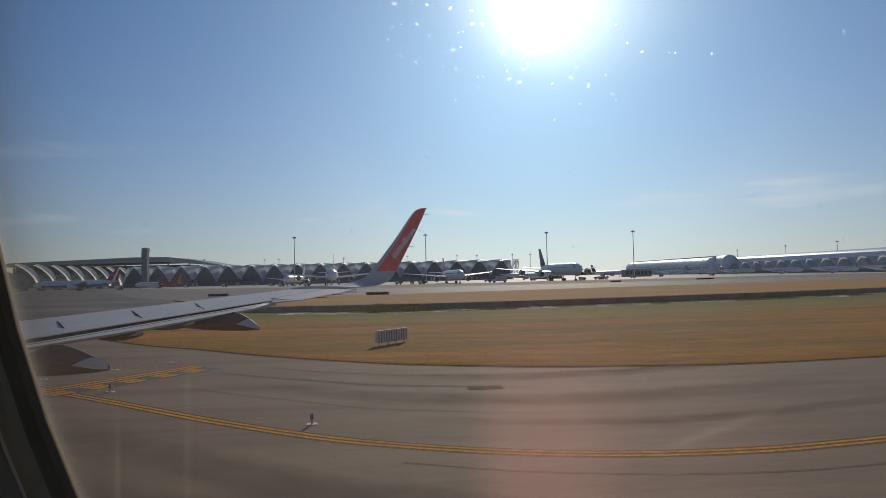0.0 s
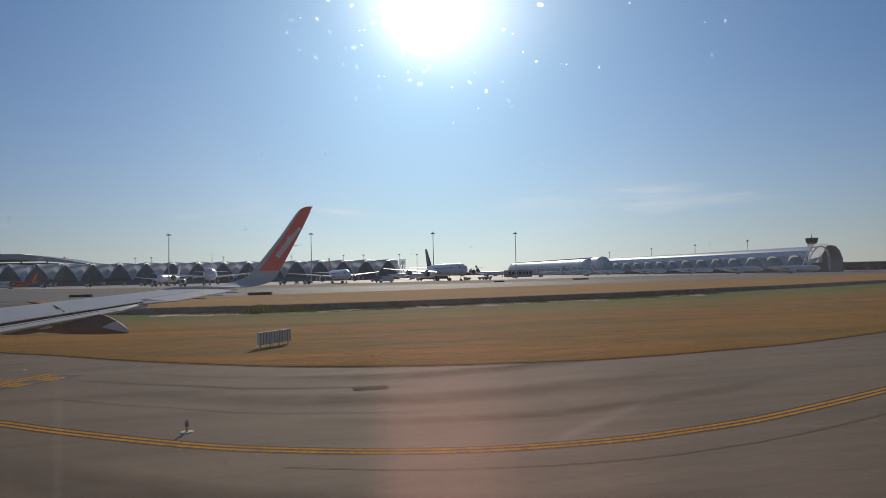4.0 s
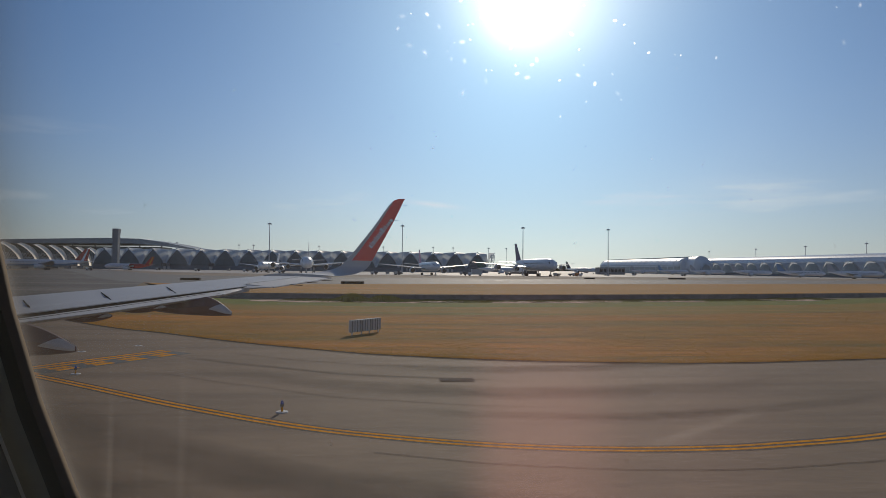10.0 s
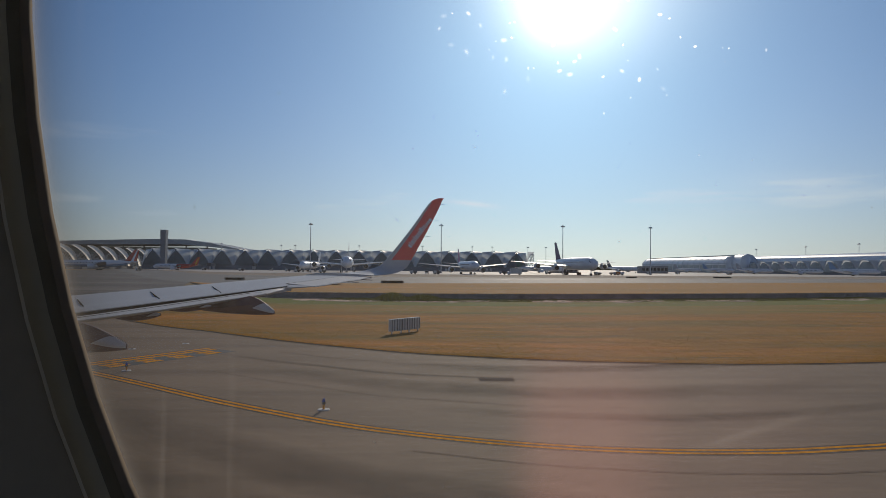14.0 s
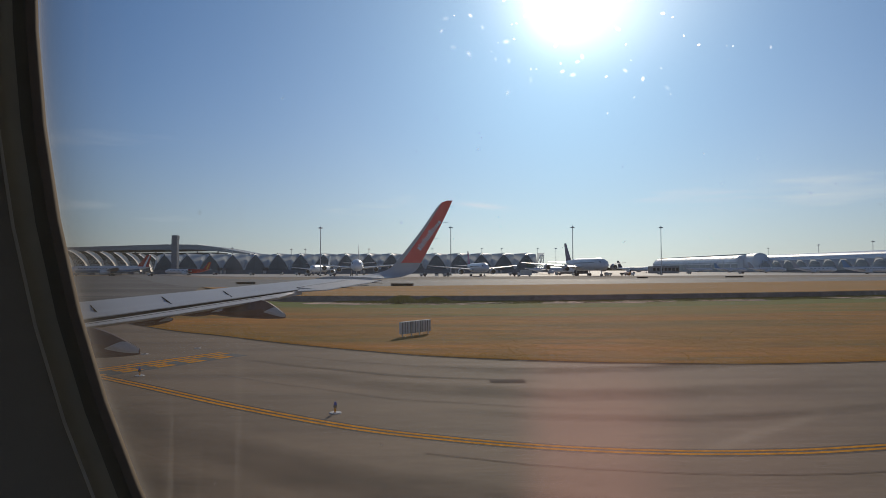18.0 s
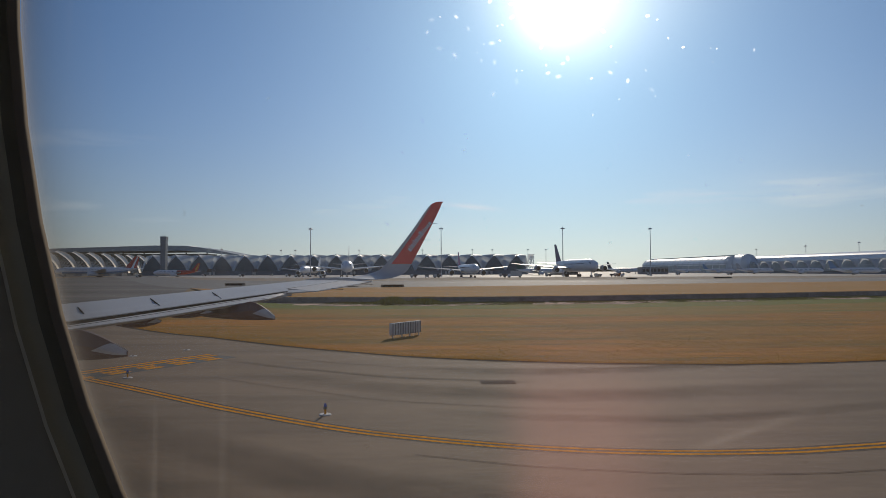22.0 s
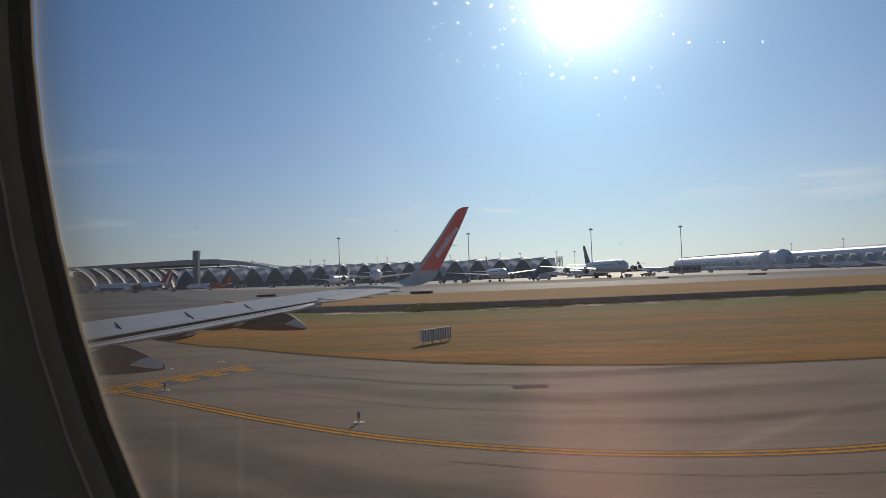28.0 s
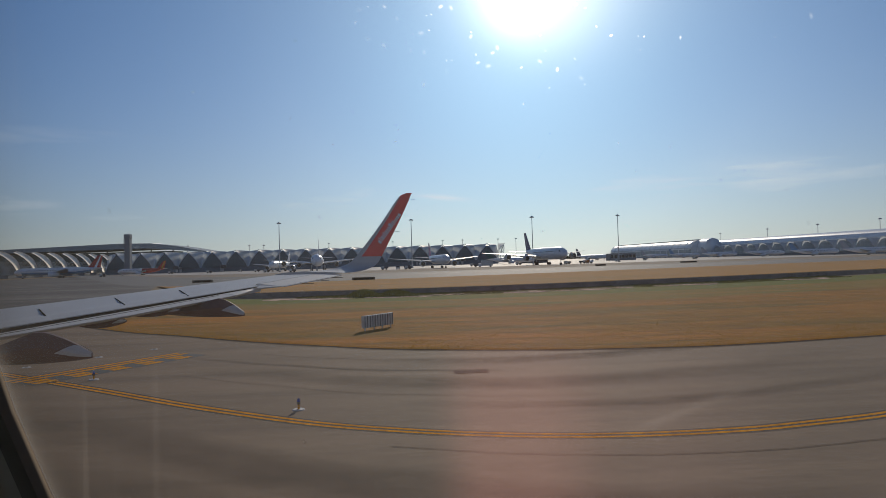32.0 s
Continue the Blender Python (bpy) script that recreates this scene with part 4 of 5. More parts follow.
for y in np.linspace(5.0, 11.0, 12):
    x0, x1 = cut(y) + 0.12, x_te(y) - 0.10 - 0.13 * max(0.0, 8.8 - y)
    x, z = x0 + 0.38 * (x1 - x0), z_top(y) - 0.025 - max(0.010, 0.042 - 0.006 * (y - 7.0))
    rings.append([(x, y, z - 0.01), (x, y, z + 0.003), (x + 0.012, y, z + 0.003), (x + 0.012, y, z - 0.01)])
loft(bm, rings)
part("flap_seam", bm, GAP, wing, "thin dark seam along the flap")
# thin seams on the upper skin: spoiler hinge line, aileron ends
def seam(xa, ya, xb, yb, w=0.003, lift=0.0165):
    bm = bmesh.new()
    d = Vector((xb - xa, yb - ya)).normalized() * w
    vs = [bm.verts.new((x + sx * d.y, y - sx * d.x, z_top(y) + h)) for h in (0.0, lift) for x, y, sx in ((xa, ya, -1), (xa, ya, 1), (xb, yb, 1), (xb, yb, -1))]
    for fc in ((0, 1, 2, 3), (7, 6, 5, 4), (0, 4, 5, 1), (1, 5, 6, 2), (2, 6, 7, 3), (3, 7, 4, 0)):
        bm.faces.new([vs[q] for q in fc])
    part("panel_seam", bm, GAP, wing, "thin dark panel seam")


seam(x_te(12.5) - 0.5, 12.5, x_te(14.75) - 0.5, 14.75, lift=0.008)
for y in (13.2, 13.9, 14.6):
    bm = bmesh.new()
    rod(bm, (x_te(y) - 0.05, y, z_top(y) - 0.05), (x_te(y) + 0.28, y, z_top(y) - 0.07), 0.012, 0.005, 6)
    part("static_wick", bm, GAP, wing, "thin static discharge wick")


def fairing(y, x0, x1, depth, width, tip_z, name, tipped):
    """A canoe under the flap: round below, ends in a point."""
    bm = bmesh.new()
    tip = bmesh.new()
    z0 = z_top(y) - (0.065 if tipped else 0.10)
    rings = []
    for i in range(23):
        u = 1 - (1 - i / 22) ** 1.3
        w = width * math.sqrt(max(0.0, 1 - (2 * u - 1) ** 2 * (0.98 if u < 0.5 else 1))) * (1 if u < 0.6 else 1 - 0.45 * (u - 0.6) / 0.4) + 0.008
        x = x0 + (x1 - x0) * u
        if tipped:
            xp = x1 - (0.57 if y < 9 else 0.40)
            peak = z_top(y) + (0.02 if y < 9 else -0.03)
            ztop = np.interp(x, [xp - 0.4, xp], [z_top(y) - 0.13, peak]) if x < xp else peak + (tip_z + 0.055 - peak) * ((x - xp) / (x1 - xp)) ** 1.5
        else:
            ztop = z0 + (tip_z + 0.02 - z0) * max(0, (u - 0.79) / 0.21) ** 2.0
        zbot = z0 - (z0 - tip_z) * u ** 1.15 - depth * math.sin(math.pi * u) ** 0.8
        dep = max(ztop - zbot, 0.004)
        x = x0 + (x1 - x0) * u
        ring = [(x, y + w * 0.2, ztop), (x, y - w * 0.2, ztop)]
        for k in range(1, 8):
            a = math.pi * k / 8
            ring.append((x, y - w * math.cos(a), ztop - dep * math.sin(a) ** 0.8))
        rings.append(ring)
    loft(bm, rings)
    f = part(name, bm, FAIRING, wing, "maroon-grey flap track fairing with a pale pointed tail", smooth=False)
    # pale panel on the upper aft side, tapering to the point
    x_a, x_b = x1 - (0.34 if tipped else 0.17), x1 - (0.15 if tipped else 0.07)
    us = np.linspace(x_a, x1 - 0.003, 9)
    for side in (-1, 1):
        ladder = []
        for x in us:
            u = (x - x0) / (x1 - x0)
            k = min(range(22), key=lambda q: abs(rings[q][0][0] - x) + (9 if rings[q][0][0] > x else 0))
            g = (x - rings[k][0][0]) / max(rings[k + 1][0][0] - rings[k][0][0], 1e-6)
            row = [Vector(rings[k][q]).lerp(Vector(rings[k + 1][q]), g) for q in ((1, 2, 3, 4, 5) if side < 0 else (0, 8, 7, 6, 5))]
            hi = max(0.0, 1.5 * (x_b - x) / (x_b - x_a))
            lo = 1.55 + 0.6 * (x - x_a) / (x1 - x_a)
            ring = []
            for w in np.linspace(hi, lo, 4):
                q = min(int(w), 3)
                ring.append(row[q].lerp(row[q + 1], w - q) + Vector((0, 0.012 * side, 0.004)))
            ladder.append(ring)
        loft(tip, ladder, closed=False, caps=False)
    part("tail_panel", tip, FAIRING_TIP, f, "pale grey tail panel")


fairing(10.4, -4.7, -2.53, 0.10, 0.17, EYE - 0.785, "track_fairing", True)
fairing(7.0, -6.0, -3.30, 0.14, 0.22, EYE - 0.92, "track_fairing", True)
fairing(9.75, -4.3, -3.33, 0.10, 0.08, EYE - 0.625, "small_fairing", False)
fairing(8.8, -4.55, -3.70, 0.10, 0.075, EYE - 0.69, "small_fairing", False)

# upturned tip: sections (y, z, leading x, trailing x)
TIP = smoothline([(15.2, z_top(15.2) - EYE, -3.0), (15.5, -0.19, -2.45), (15.78, -0.14, -1.90), (15.95, -0.03, -1.42), (16.03, 0.175, -1.13), (16.2, 0.97, -0.51), (16.28, 1.53, -0.13), (16.31, 1.72, 0.03),
                  (16.32, 1.79, 0.19)], 4)
TIPT = smoothline([(15.2, 0, -1.36), (15.5, 0, -1.10), (15.78, 0, -0.84), (15.95, 0, -0.62), (16.03, 0, -0.48), (16.2, 0, -0.06), (16.28, 0, 0.215), (16.31, 0, 0.295), (16.32, 0, 0.34)], 4)


def tip_ring(i, u0, u1):
    p, q = TIP[i], TIPT[i]
    a, b = TIP[max(i - 1, 0)], TIP[min(i + 1, len(TIP) - 1)]
    d = Vector((0, b.x - a.x, b.y - a.y)).normalized()
    nrm = Vector((0, -d.z, d.y))
    c = q.z - p.z
    front, back = [], []
    for k in range(7):
        u = u0 + (u1 - u0) * k / 6
        th = 0.10 * c * (2.6 * math.sqrt(max(u, 0)) * (1 - u) * 0.6 + 0.03)
        x = p.z + c * u
        base = Vector((x, p.x, EYE + p.y))
        front.append(base + nrm * th * 0.5)
        back.append(base - nrm * th * 0.5)
    return front + back[::-1]


tip = new("winglet")
tip.parent = wing
tip["label"] = "red upturned wing tip with a grey leading edge"
SPLIT = 16
bm = bmesh.new()
loft(bm, [tip_ring(i, 0, 1) for i in range(SPLIT + 1)])
part("winglet_root", bm, WING_GREY, tip, "grey blended root")
bm = bmesh.new()
loft(bm, [tip_ring(i, 0, 0.23 - 0.13 * (i - SPLIT) / (len(TIP) - SPLIT)) for i in range(SPLIT, len(TIP) - 5)])
part("leading_edge", bm, WING_GREY, tip, "bare grey leading edge")
bm = bmesh.new()
loft(bm, [tip_ring(i, 0.23 - 0.13 * (i - SPLIT) / (len(TIP) - SPLIT) if i < len(TIP) - 6 else 0.0, 1) for i in range(SPLIT, len(TIP))])
part("red_skin", bm, RED, tip, "red painted skin")
for z, x in ((1.62, 0.25), (1.22, 0.06), (0.80, -0.15)):
    bm = bmesh.new()
    rod(bm, (x, 16.2, EYE + z), (x + 0.15, 16.22, EYE + z - 0.01), 0.005, 0.003, 5)
    part("static_wick", bm, GAP, tip, "thin static discharge wick")
# white writing band as plain bars, rising along the tip
H0, H1 = Vector((-0.49, 0, 0.486)), Vector((0.056, 0, 1.237))
run = (H1 - H0)
up = Vector((-0.807, 0, 0.589))
widths = [1.0, .45, 1.0, .5, .5, 1.0, .6, .9, 1.2, .4, .6, .25, .7, .8, 1.2]
tot, at0 = sum(widths) + 0.35 * len(widths), 0.0
for i, w in enumerate(widths):
    bm = bmesh.new()
    a, b = at0 / tot, (at0 + w) / tot
    at0 += w + 0.35
    h = (0.105 if i < 11 else 0.08) * (1.35 if i in (1, 4, 8) else 1.0)
    q = [H0 + run * a, H0 + run * b, H0 + run * b + up * h, H0 + run * a + up * h]
    vs = [bm.verts.new((p.x, np.interp(p.z, [t.y for t in TIP], [t.x for t in TIP]) - 0.042 + k, EYE + p.z)) for k in (0, 0.03) for p in q]
    for fc in ((0, 1, 2, 3), (7, 6, 5, 4), (0, 4, 5, 1), (1, 5, 6, 2), (2, 6, 7, 3), (3, 7, 4, 0)):
        bm.faces.new([vs[j] for j in fc])
    part("letter_bar", bm, LETTER, tip, "white lettering bar")

# ---------------------------------------------------------------- far buildings
def arch(u, w, h, power=1.55):
    """Height of a pointed arch at u in -1..1."""
    if power > 2:
        return h * (1 - abs(u) ** power)
    v = min(1.0, abs(u) / 0.9)
    return h * (0.66 * (1 - v) + 0.34 * math.sqrt(1 - v * v))


BAY, RISE = 26.4, 18.6


def make_bay(parent, power=1.55, RISE=RISE, glazing=None):
    """One bay of the concourse: membrane, glazed pointed arch, steel rim and mullions. Faces -y, centred on x = 0."""
    n, m = 24, 6
    foot = 3.0 if glazing else 5.0
    vs, fs = [], []
    for i in range(n + 1):
        u = -1 + 2 * i / n
        x = u * BAY / 2
        zf = foot + 0.2 + arch(u, BAY, RISE + 0.5, power)
        for k in range(m + 1):
            t = k / m
            zb = foot + 0.2 + RISE + 0.2 - 1.2 * u * u
            z = zf + (zb - zf) * math.sin(t * math.pi / 2) ** 0.8
            y = -3.0 * (1 - abs(u)) + 15.0 * t + 2.0 * abs(u) * (1 - t)
            vs.append((x, y, z))
    for i in range(n):
        for k in range(m):
            j = i * (m + 1) + k
            fs.append((j, j + m + 1, j + m + 2, j + 1))
    mem = mesh("membrane", vs, fs, MEMBRANE, parent, "taut white roof membrane", smooth=True)
    vs, fs = [], []
    for i in range(n + 1):
        u = -1 + 2 * i / n
        x = u * (BAY / 2 - 0.3)
        vs += [(x, 0.8 - 1.5 * (1 - abs(u)), foot), (x, -1.6 * (1 - abs(u)) + 1.0, foot + arch(u, BAY, RISE - 1.2, power))]
    for i in range(n):
        fs.append((2 * i, 2 * i + 2, 2 * i + 3, 2 * i + 1))
    glass = mesh("arch_glazing", vs, fs, glazing or GLAZING, parent, "dark curved arch glazing")
    bm = bmesh.new()
    last = None
    for i in range(n + 1):
        u = -1 + 2 * i / n
        p = (u * (BAY / 2 - 0.1), -3.2 * (1 - abs(u)) + 1.2, foot + arch(u, BAY, RISE + 0.5, power))
        if last:
            rod(bm, last, p, 0.22, n=5)
        last = p
    rim = part("arch_rim", bm, STEEL_PALE, parent, "grey steel arch rim")
    bm = bmesh.new()
    for k in range(-4, 5):
        u = k / 5
        rod(bm, (u * 13, -1.6 * (1 - abs(u)) + 0.2, foot), (u * 13, -1.7 * (1 - abs(u)) + 0.6, foot + arch(u, BAY, RISE - 1.6, power)), 0.13, n=4)
    for z in (6, 9, 12, 15, 18):
        w = max((abs(u) for u in np.linspace(0, 1, 60) if foot + arch(u, BAY, RISE - 1.4, power) > z), default=0)
        rod(bm, (-w * 13, 0.4, z), (0, -1.5, z), 0.13, n=4), rod(bm, (0, -1.5, z), (w * 13, 0.4, z), 0.13, n=4)
    mul = tagged(part("mullions", bm, STEEL_PALE if glazing else FRAME_STEEL, parent), kind="stuff")
    bm = bmesh.new()
    box(bm, -BAY / 2, BAY / 2, 1.2, 14, 0, foot + 0.1)
    base = part("base_wall", bm, CONC_DARK, parent, "dark ground floor wall")
    return [mem, glass, rim, mul, base]


def truss_arch(parent, x, lean):
    """Open steel end arch with cross bracing."""
    bm = bmesh.new()
    pts = []
    for i in range(13):
        a = math.pi * i / 12
        pts.append([(x + lean * math.sin(a) + o, 7 - (13 - r) * math.cos(a), 1.5 + (21.5 - r) * math.sin(a)) for o, r in ((0, 0), (3.5, 1.5))])
    for a, b in zip(pts, pts[1:]):
        rod(bm, a[0], b[0], 0.4, n=5), rod(bm, a[1], b[1], 0.4, n=5), rod(bm, a[0], b[1], 0.25, n=4), rod(bm, a[1], b[0], 0.25, n=4)
    part("end_truss", bm, MEMBRANE, parent, "open white steel end truss")


def concourse(at, turn, count, label, ends=True, power=1.55, rise=RISE, glazing=None):
    t = thing("terminal_concourse", at, label, "terminal", "airport terminal buildings", turn=turn)
    first = make_bay(t, power, rise, glazing)
    for i in range(1, count):
        for o in first:
            again(o, pose(i * BAY, 0, 0), t)
    bm = bmesh.new()
    L0, L1 = -BAY / 2, (count - 0.5) * BAY
    prof = [(14, 14), (15.5, 18.9), (19, 21.9), (24, 22.7), (29, 21.9), (33, 18.2), (36, 11), (36, 0)]
    loft(bm, [[(x, y, z) for y, z in prof] for x in np.linspace(L0, L1, count + 1)], closed=False, caps=False)
    part("vault_roof", bm, ROOF_METAL, t, "long silver vaulted roof", smooth=True)
    if ends:
        truss_arch(t, L1 + 0.5, 4.0)
        vs, fs = [], []
        for k in range(9):
            q = k / 8
            for y, reach in ((1.0, 8.0), (8.0, 10.0), (15.0, 7.0)):
                vs.append((L1 - 0.3 + reach * q ** 1.6, y, 8.0 + 15.6 * q ** 0.8))
        for k in range(8):
            for j in range(2):
                i = 3 * k + j
                fs.append((i, i + 1, i + 4, i + 3))
        lip = mesh("end_canopy", vs, fs, MEMBRANE, t, "flared pale membrane over the open end", smooth=True)
        vs = [(L1 - 0.3, 1.0, 8.0)] + [(L1 - 0.3 + 8.0 * (k / 8) ** 1.6, 1.0, 8.0 + 15.6 * (k / 8) ** 0.8) for k in range(9)] + [(L1 - 0.3, 1.0, 23.6)]
        mesh("end_gable", vs, [range(len(vs))], MEMBRANE, lip, "pale membrane gable")
    return t


concourse((-321, 739, 0), 0.3, 17, "long terminal concourse of white membrane bays and dark pointed glazing")


def shell_concourse(at, turn, count, step):
    """Bays of curved sunlit shells with latticed glass under them, facing -y."""
    t = thing("terminal_concourse", at, "terminal concourse of glowing white membrane shells over dark lattice", "terminal", "airport terminal buildings", turn=turn)
    n = 14
    vs, fs = [], []
    for i in range(n + 1):
        a = (0.06 + 0.94 * i / n) * math.pi / 2
        thin = 0.02 + 0.16 * math.sin(min(math.pi, 2 * a)) ** 0.8 * (0.75 + 0.25 * math.sin(a))
        for k in range(5):
            q = 1 - thin * k / 4
            vs.append((-12 + 38 * q * math.sin(a), -1.0 * math.sin(math.pi * k / 4) + 2 * (k / 4) ** 2, 3 + 21.5 * q * math.cos(a) ** 0.72))
    for i in range(n):
        for k in range(4):
            j = i * 5 + k
            fs.append((j, j + 5, j + 6, j + 1))
    first = [mesh("shell", vs, fs, SHELL, t, "curved white membrane shell", smooth=True)]
    bm = bmesh.new()
    loft(bm, [[(-13, 6.5, 2.6), (15, 6.5, 2.6), (12, 6.5, 8), (4, 6.5, 14), (-9, 6.5, 17), (-13, 6.5, 16)], [(-13, 7.2, 2.6), (15, 7.2, 2.6), (12, 7.2, 8), (4, 7.2, 14), (-9, 7.2, 17), (-13, 7.2, 16)]])
    first.append(part("arch_glazing", bm, GLAZING_DEEP, t, "dark curved arch glazing"))
    bm = bmesh.new()
    for k in range(-6, 9):
        rod(bm, (k * 2.4 - 4, 5.9, 3), (k * 2.4 + 3, 5.9, 11), 0.22, n=4)
        rod(bm, (k * 2.4 - 4, 5.9, 11), (k * 2.4 - 7, 5.9, 15), 0.22, n=4)
        rod(bm, (k * 2.4 - 4, 5.9, 11), (k * 2.4 + 1, 5.9, 3), 0.22, n=4)
    first.append(tagged(part("lattice", bm, STEEL_PALE, t, "pale diagonal steel lattice"), kind="stuff"))
    bm = bmesh.new()
    box(bm, -13, 13, 4, 16, 0, 2.8)
    first.append(part("base_wall", bm, CONC_DARK, t, "dark ground floor wall"))
    for i in range(1, count):
        for o in first:
            again(o, pose(i * step, 0, 0), t)
    return t


shell_concourse((-344, 571, 0), 90, 8, 27.2)
concourse((416, 834, 0), -90, 15, "distant silver terminal concourse with low rounded bays", power=2.6, rise=11.5, glazing=GLAZING_HAZED)

# smooth silver hall behind the last concourse
hall = thing("terminal_hall", (421, 850, 0), "distant long silver vaulted terminal hall", "terminal", "airport terminal buildings", turn=90)
bm = bmesh.new()
prof = [(-18, 0), (-18, 12), (-14, 18), (-6, 22.5), (4, 24), (14, 22), (20, 15), (20, 0)]
loft(bm, [[(x, y, z) for y, z in prof] for x in np.linspace(0, 340, 30)], closed=True)
part("vault_roof", bm, HALL_ROOF, hall, smooth=True)
bm = bmesh.new()
loft(bm, [[(x, y * 0.62, z * 1.06) for y, z in prof] for x in (-26, -23, -4, 0)], closed=True)
part("end_vault", bm, HALL_ROOF, hall, "raised end vault", smooth=True)
# dark ridge strip, pale eaves strip and cross ribs over the vault
for y0, y1, z0, z1, mat_, lab in ((-3, 6, 23.2, 24.9, ROOF_DARK, "dark strip along the ridge"), (20.0, 20.5, 12.4, 13.4, STEEL_PALE, "pale strip along the eaves")):
    bm = bmesh.new()
    box(bm, -2, 338, y0, y1, z0, z1)
    part("roof_strip", bm, mat_, hall, lab)
for k in range(17):
    bm = bmesh.new()
    x = k * 21 + 0.6
    loft(bm, [[(xx, y * 1.012, z * 1.012) for y, z in prof[3:]] for xx in (x, x + 0.9)], closed=True)
    part("roof_rib", bm, STEEL_PALE, hall, "pale roof rib")
for k in range(16):
    bm = bmesh.new()
    box(bm, k * 21 + 2, k * 21 + 19, 19.9, 20.35, 3, 11)
    part("window_band", bm, GLAZING_HAZED, hall, "window band paled for distance haze")

# main terminal roof: flat trussed slab with a falling end
main = thing("main_terminal", (-648, 1010, 0), "large dark flat-roofed main terminal behind the concourse", "terminal", "airport terminal buildings")
bm = bmesh.new()
vs = [(0, 40), (210, 46), (260, 45.5), (300, 40), (345, 31), (346, 29), (290, 35), (250, 38), (0, 35)]
loft(bm, [[(x, y, z) for x, z in vs] for y in (0, 110)])
part("roof", bm, ROOF_DARK, main, "dark flat trussed roof")
for k in range(34):
    bm = bmesh.new()
    x = 4 + k * 7.6
    zt = np.interp(x, [0, 210, 260], [40, 46, 45.5])
    rod(bm, (x, -0.8, zt - 0.4), (x, 60, zt + 1.0), 0.5, n=4)
    part("roof_truss", bm, ROOF_METAL, main, "grey roof truss end")
for k in range(9):
    bm = bmesh.new()
    rod(bm, (12 + k * 34, 30, 0), (12 + k * 34, 30, 36), 1.1, n=8)
    part("column", bm, CONC_DARK, main)
bm = bmesh.new()
box(bm, 0, 280, 40, 90, 0, 34)
part("hall_wall", bm, GLAZING, main, "dark glazed hall wall")

# square dark service tower
tower = thing("service_tower", (-292, 700, 0), "square dark concrete service tower with a wider top", "tower")
bm = bmesh.new()
box(bm, -2.7, 2.7, -3, 3, 0, 38.5, 0.2)
part("shaft", bm, CONC_DARK, tower)
bm = bmesh.new()
box(bm, -3.1, 3.1, -3.4, 3.4, 38.5, 43, 0.2)
part("head", bm, CONC_DARK, tower)
for k in range(5):
    bm = bmesh.new()
    rod(bm, (-3 + 1.5 * k, -3, 43), (-3 + 1.5 * k, -3, 44.2 + (k % 2)), 0.1, n=4)
    part("aerial", bm, STEEL, tower)
for s in (-1, 1):
    bm = bmesh.new()
    box(bm, s * 2.6 - 0.25, s * 2.6 + 0.25, -4.25, -4.0, 0, 38.4)
    part("corner_rib", bm, CONC_DARK, tower)

# apron control tower with a flared cab
ct = thing("control_tower", (560, 600, 0), "grey apron control tower with a flared glass cab", "tower")
bm = bmesh.new()
rod(bm, (0, 0, 0), (0, 0, 29), 3.2, 2.6, 14)
part("shaft", bm, BUILDING, ct)
for z, r0, r1, mt, nm in ((29, 2.9, 5.6, CONC_DARK, "flare"), (32, 5.6, 6.4, GLASS_DARK, "cab_glass"), (36, 6.7, 6.3, BUILDING, "cab_roof")):
    bm = bmesh.new()
    rod(bm, (0, 0, z), (0, 0, z + (3 if z < 32 else 4 if z < 36 else 1)), r0, r1, 16)
    part(nm, bm, mt, ct)
bm = bmesh.new()
rod(bm, (0, 0, 37), (0, 0, 42), 0.8, 0.15, 6)
part("mast", bm, STEEL, ct)


# tall main control tower, far off to the side
mt = thing("main_control_tower", (-1030, 1000, 0), "very tall slender grey control tower", "tower")
bm = bmesh.new()
rod(bm, (0, 0, 0), (0, 0, 118), 6, 4.5, 14)
part("shaft", bm, CONC_DARK, mt)
bm = bmesh.new()
rod(bm, (0, 0, 118), (0, 0, 132), 7.5, 6.5, 14)
part("cab", bm, GLASS_DARK, mt)


def block(at, size, label, mat, rows=2, cols=8, roof=True, turn=0):
    b = thing("airport_building", at, label, "building", "low airport buildings", turn=turn)
    w, d, h = size
    bm = bmesh.new()
    box(bm, -w / 2, w / 2, 0, d, 0, h)
    part("wall", bm, mat, b)
    if roof:
        bm = bmesh.new()
        box(bm, -w / 2 - 0.6, w / 2 + 0.6, -0.6, d + 0.6, h, h + 0.5)
        part("roof", bm, ROOF_METAL, b)
    for r in range(rows):
        for c in range(cols):
            bm = bmesh.new()
            x = -w / 2 + w * (c + 0.5) / cols
            z = h * (r + 0.35) / rows
            box(bm, x - w / cols * 0.33, x + w / cols * 0.33, -0.12, 0.05, z, z + h / rows * 0.42)
            part("window", bm, GLASS_DARK, b)
    return b


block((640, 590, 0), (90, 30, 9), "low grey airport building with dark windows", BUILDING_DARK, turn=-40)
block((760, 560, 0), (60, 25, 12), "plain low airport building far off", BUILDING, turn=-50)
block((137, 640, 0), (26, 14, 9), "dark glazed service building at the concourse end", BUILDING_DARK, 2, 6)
# the last block is added in place of a cluster of far trucks
block((236, 660, 0), (28, 14, 7.5), "weathered grey block standing in for a cluster of far trucks", BUILDING, 1, 7, False)

# far treeline
r5 = random.Random(5)
vs, fs = [], []
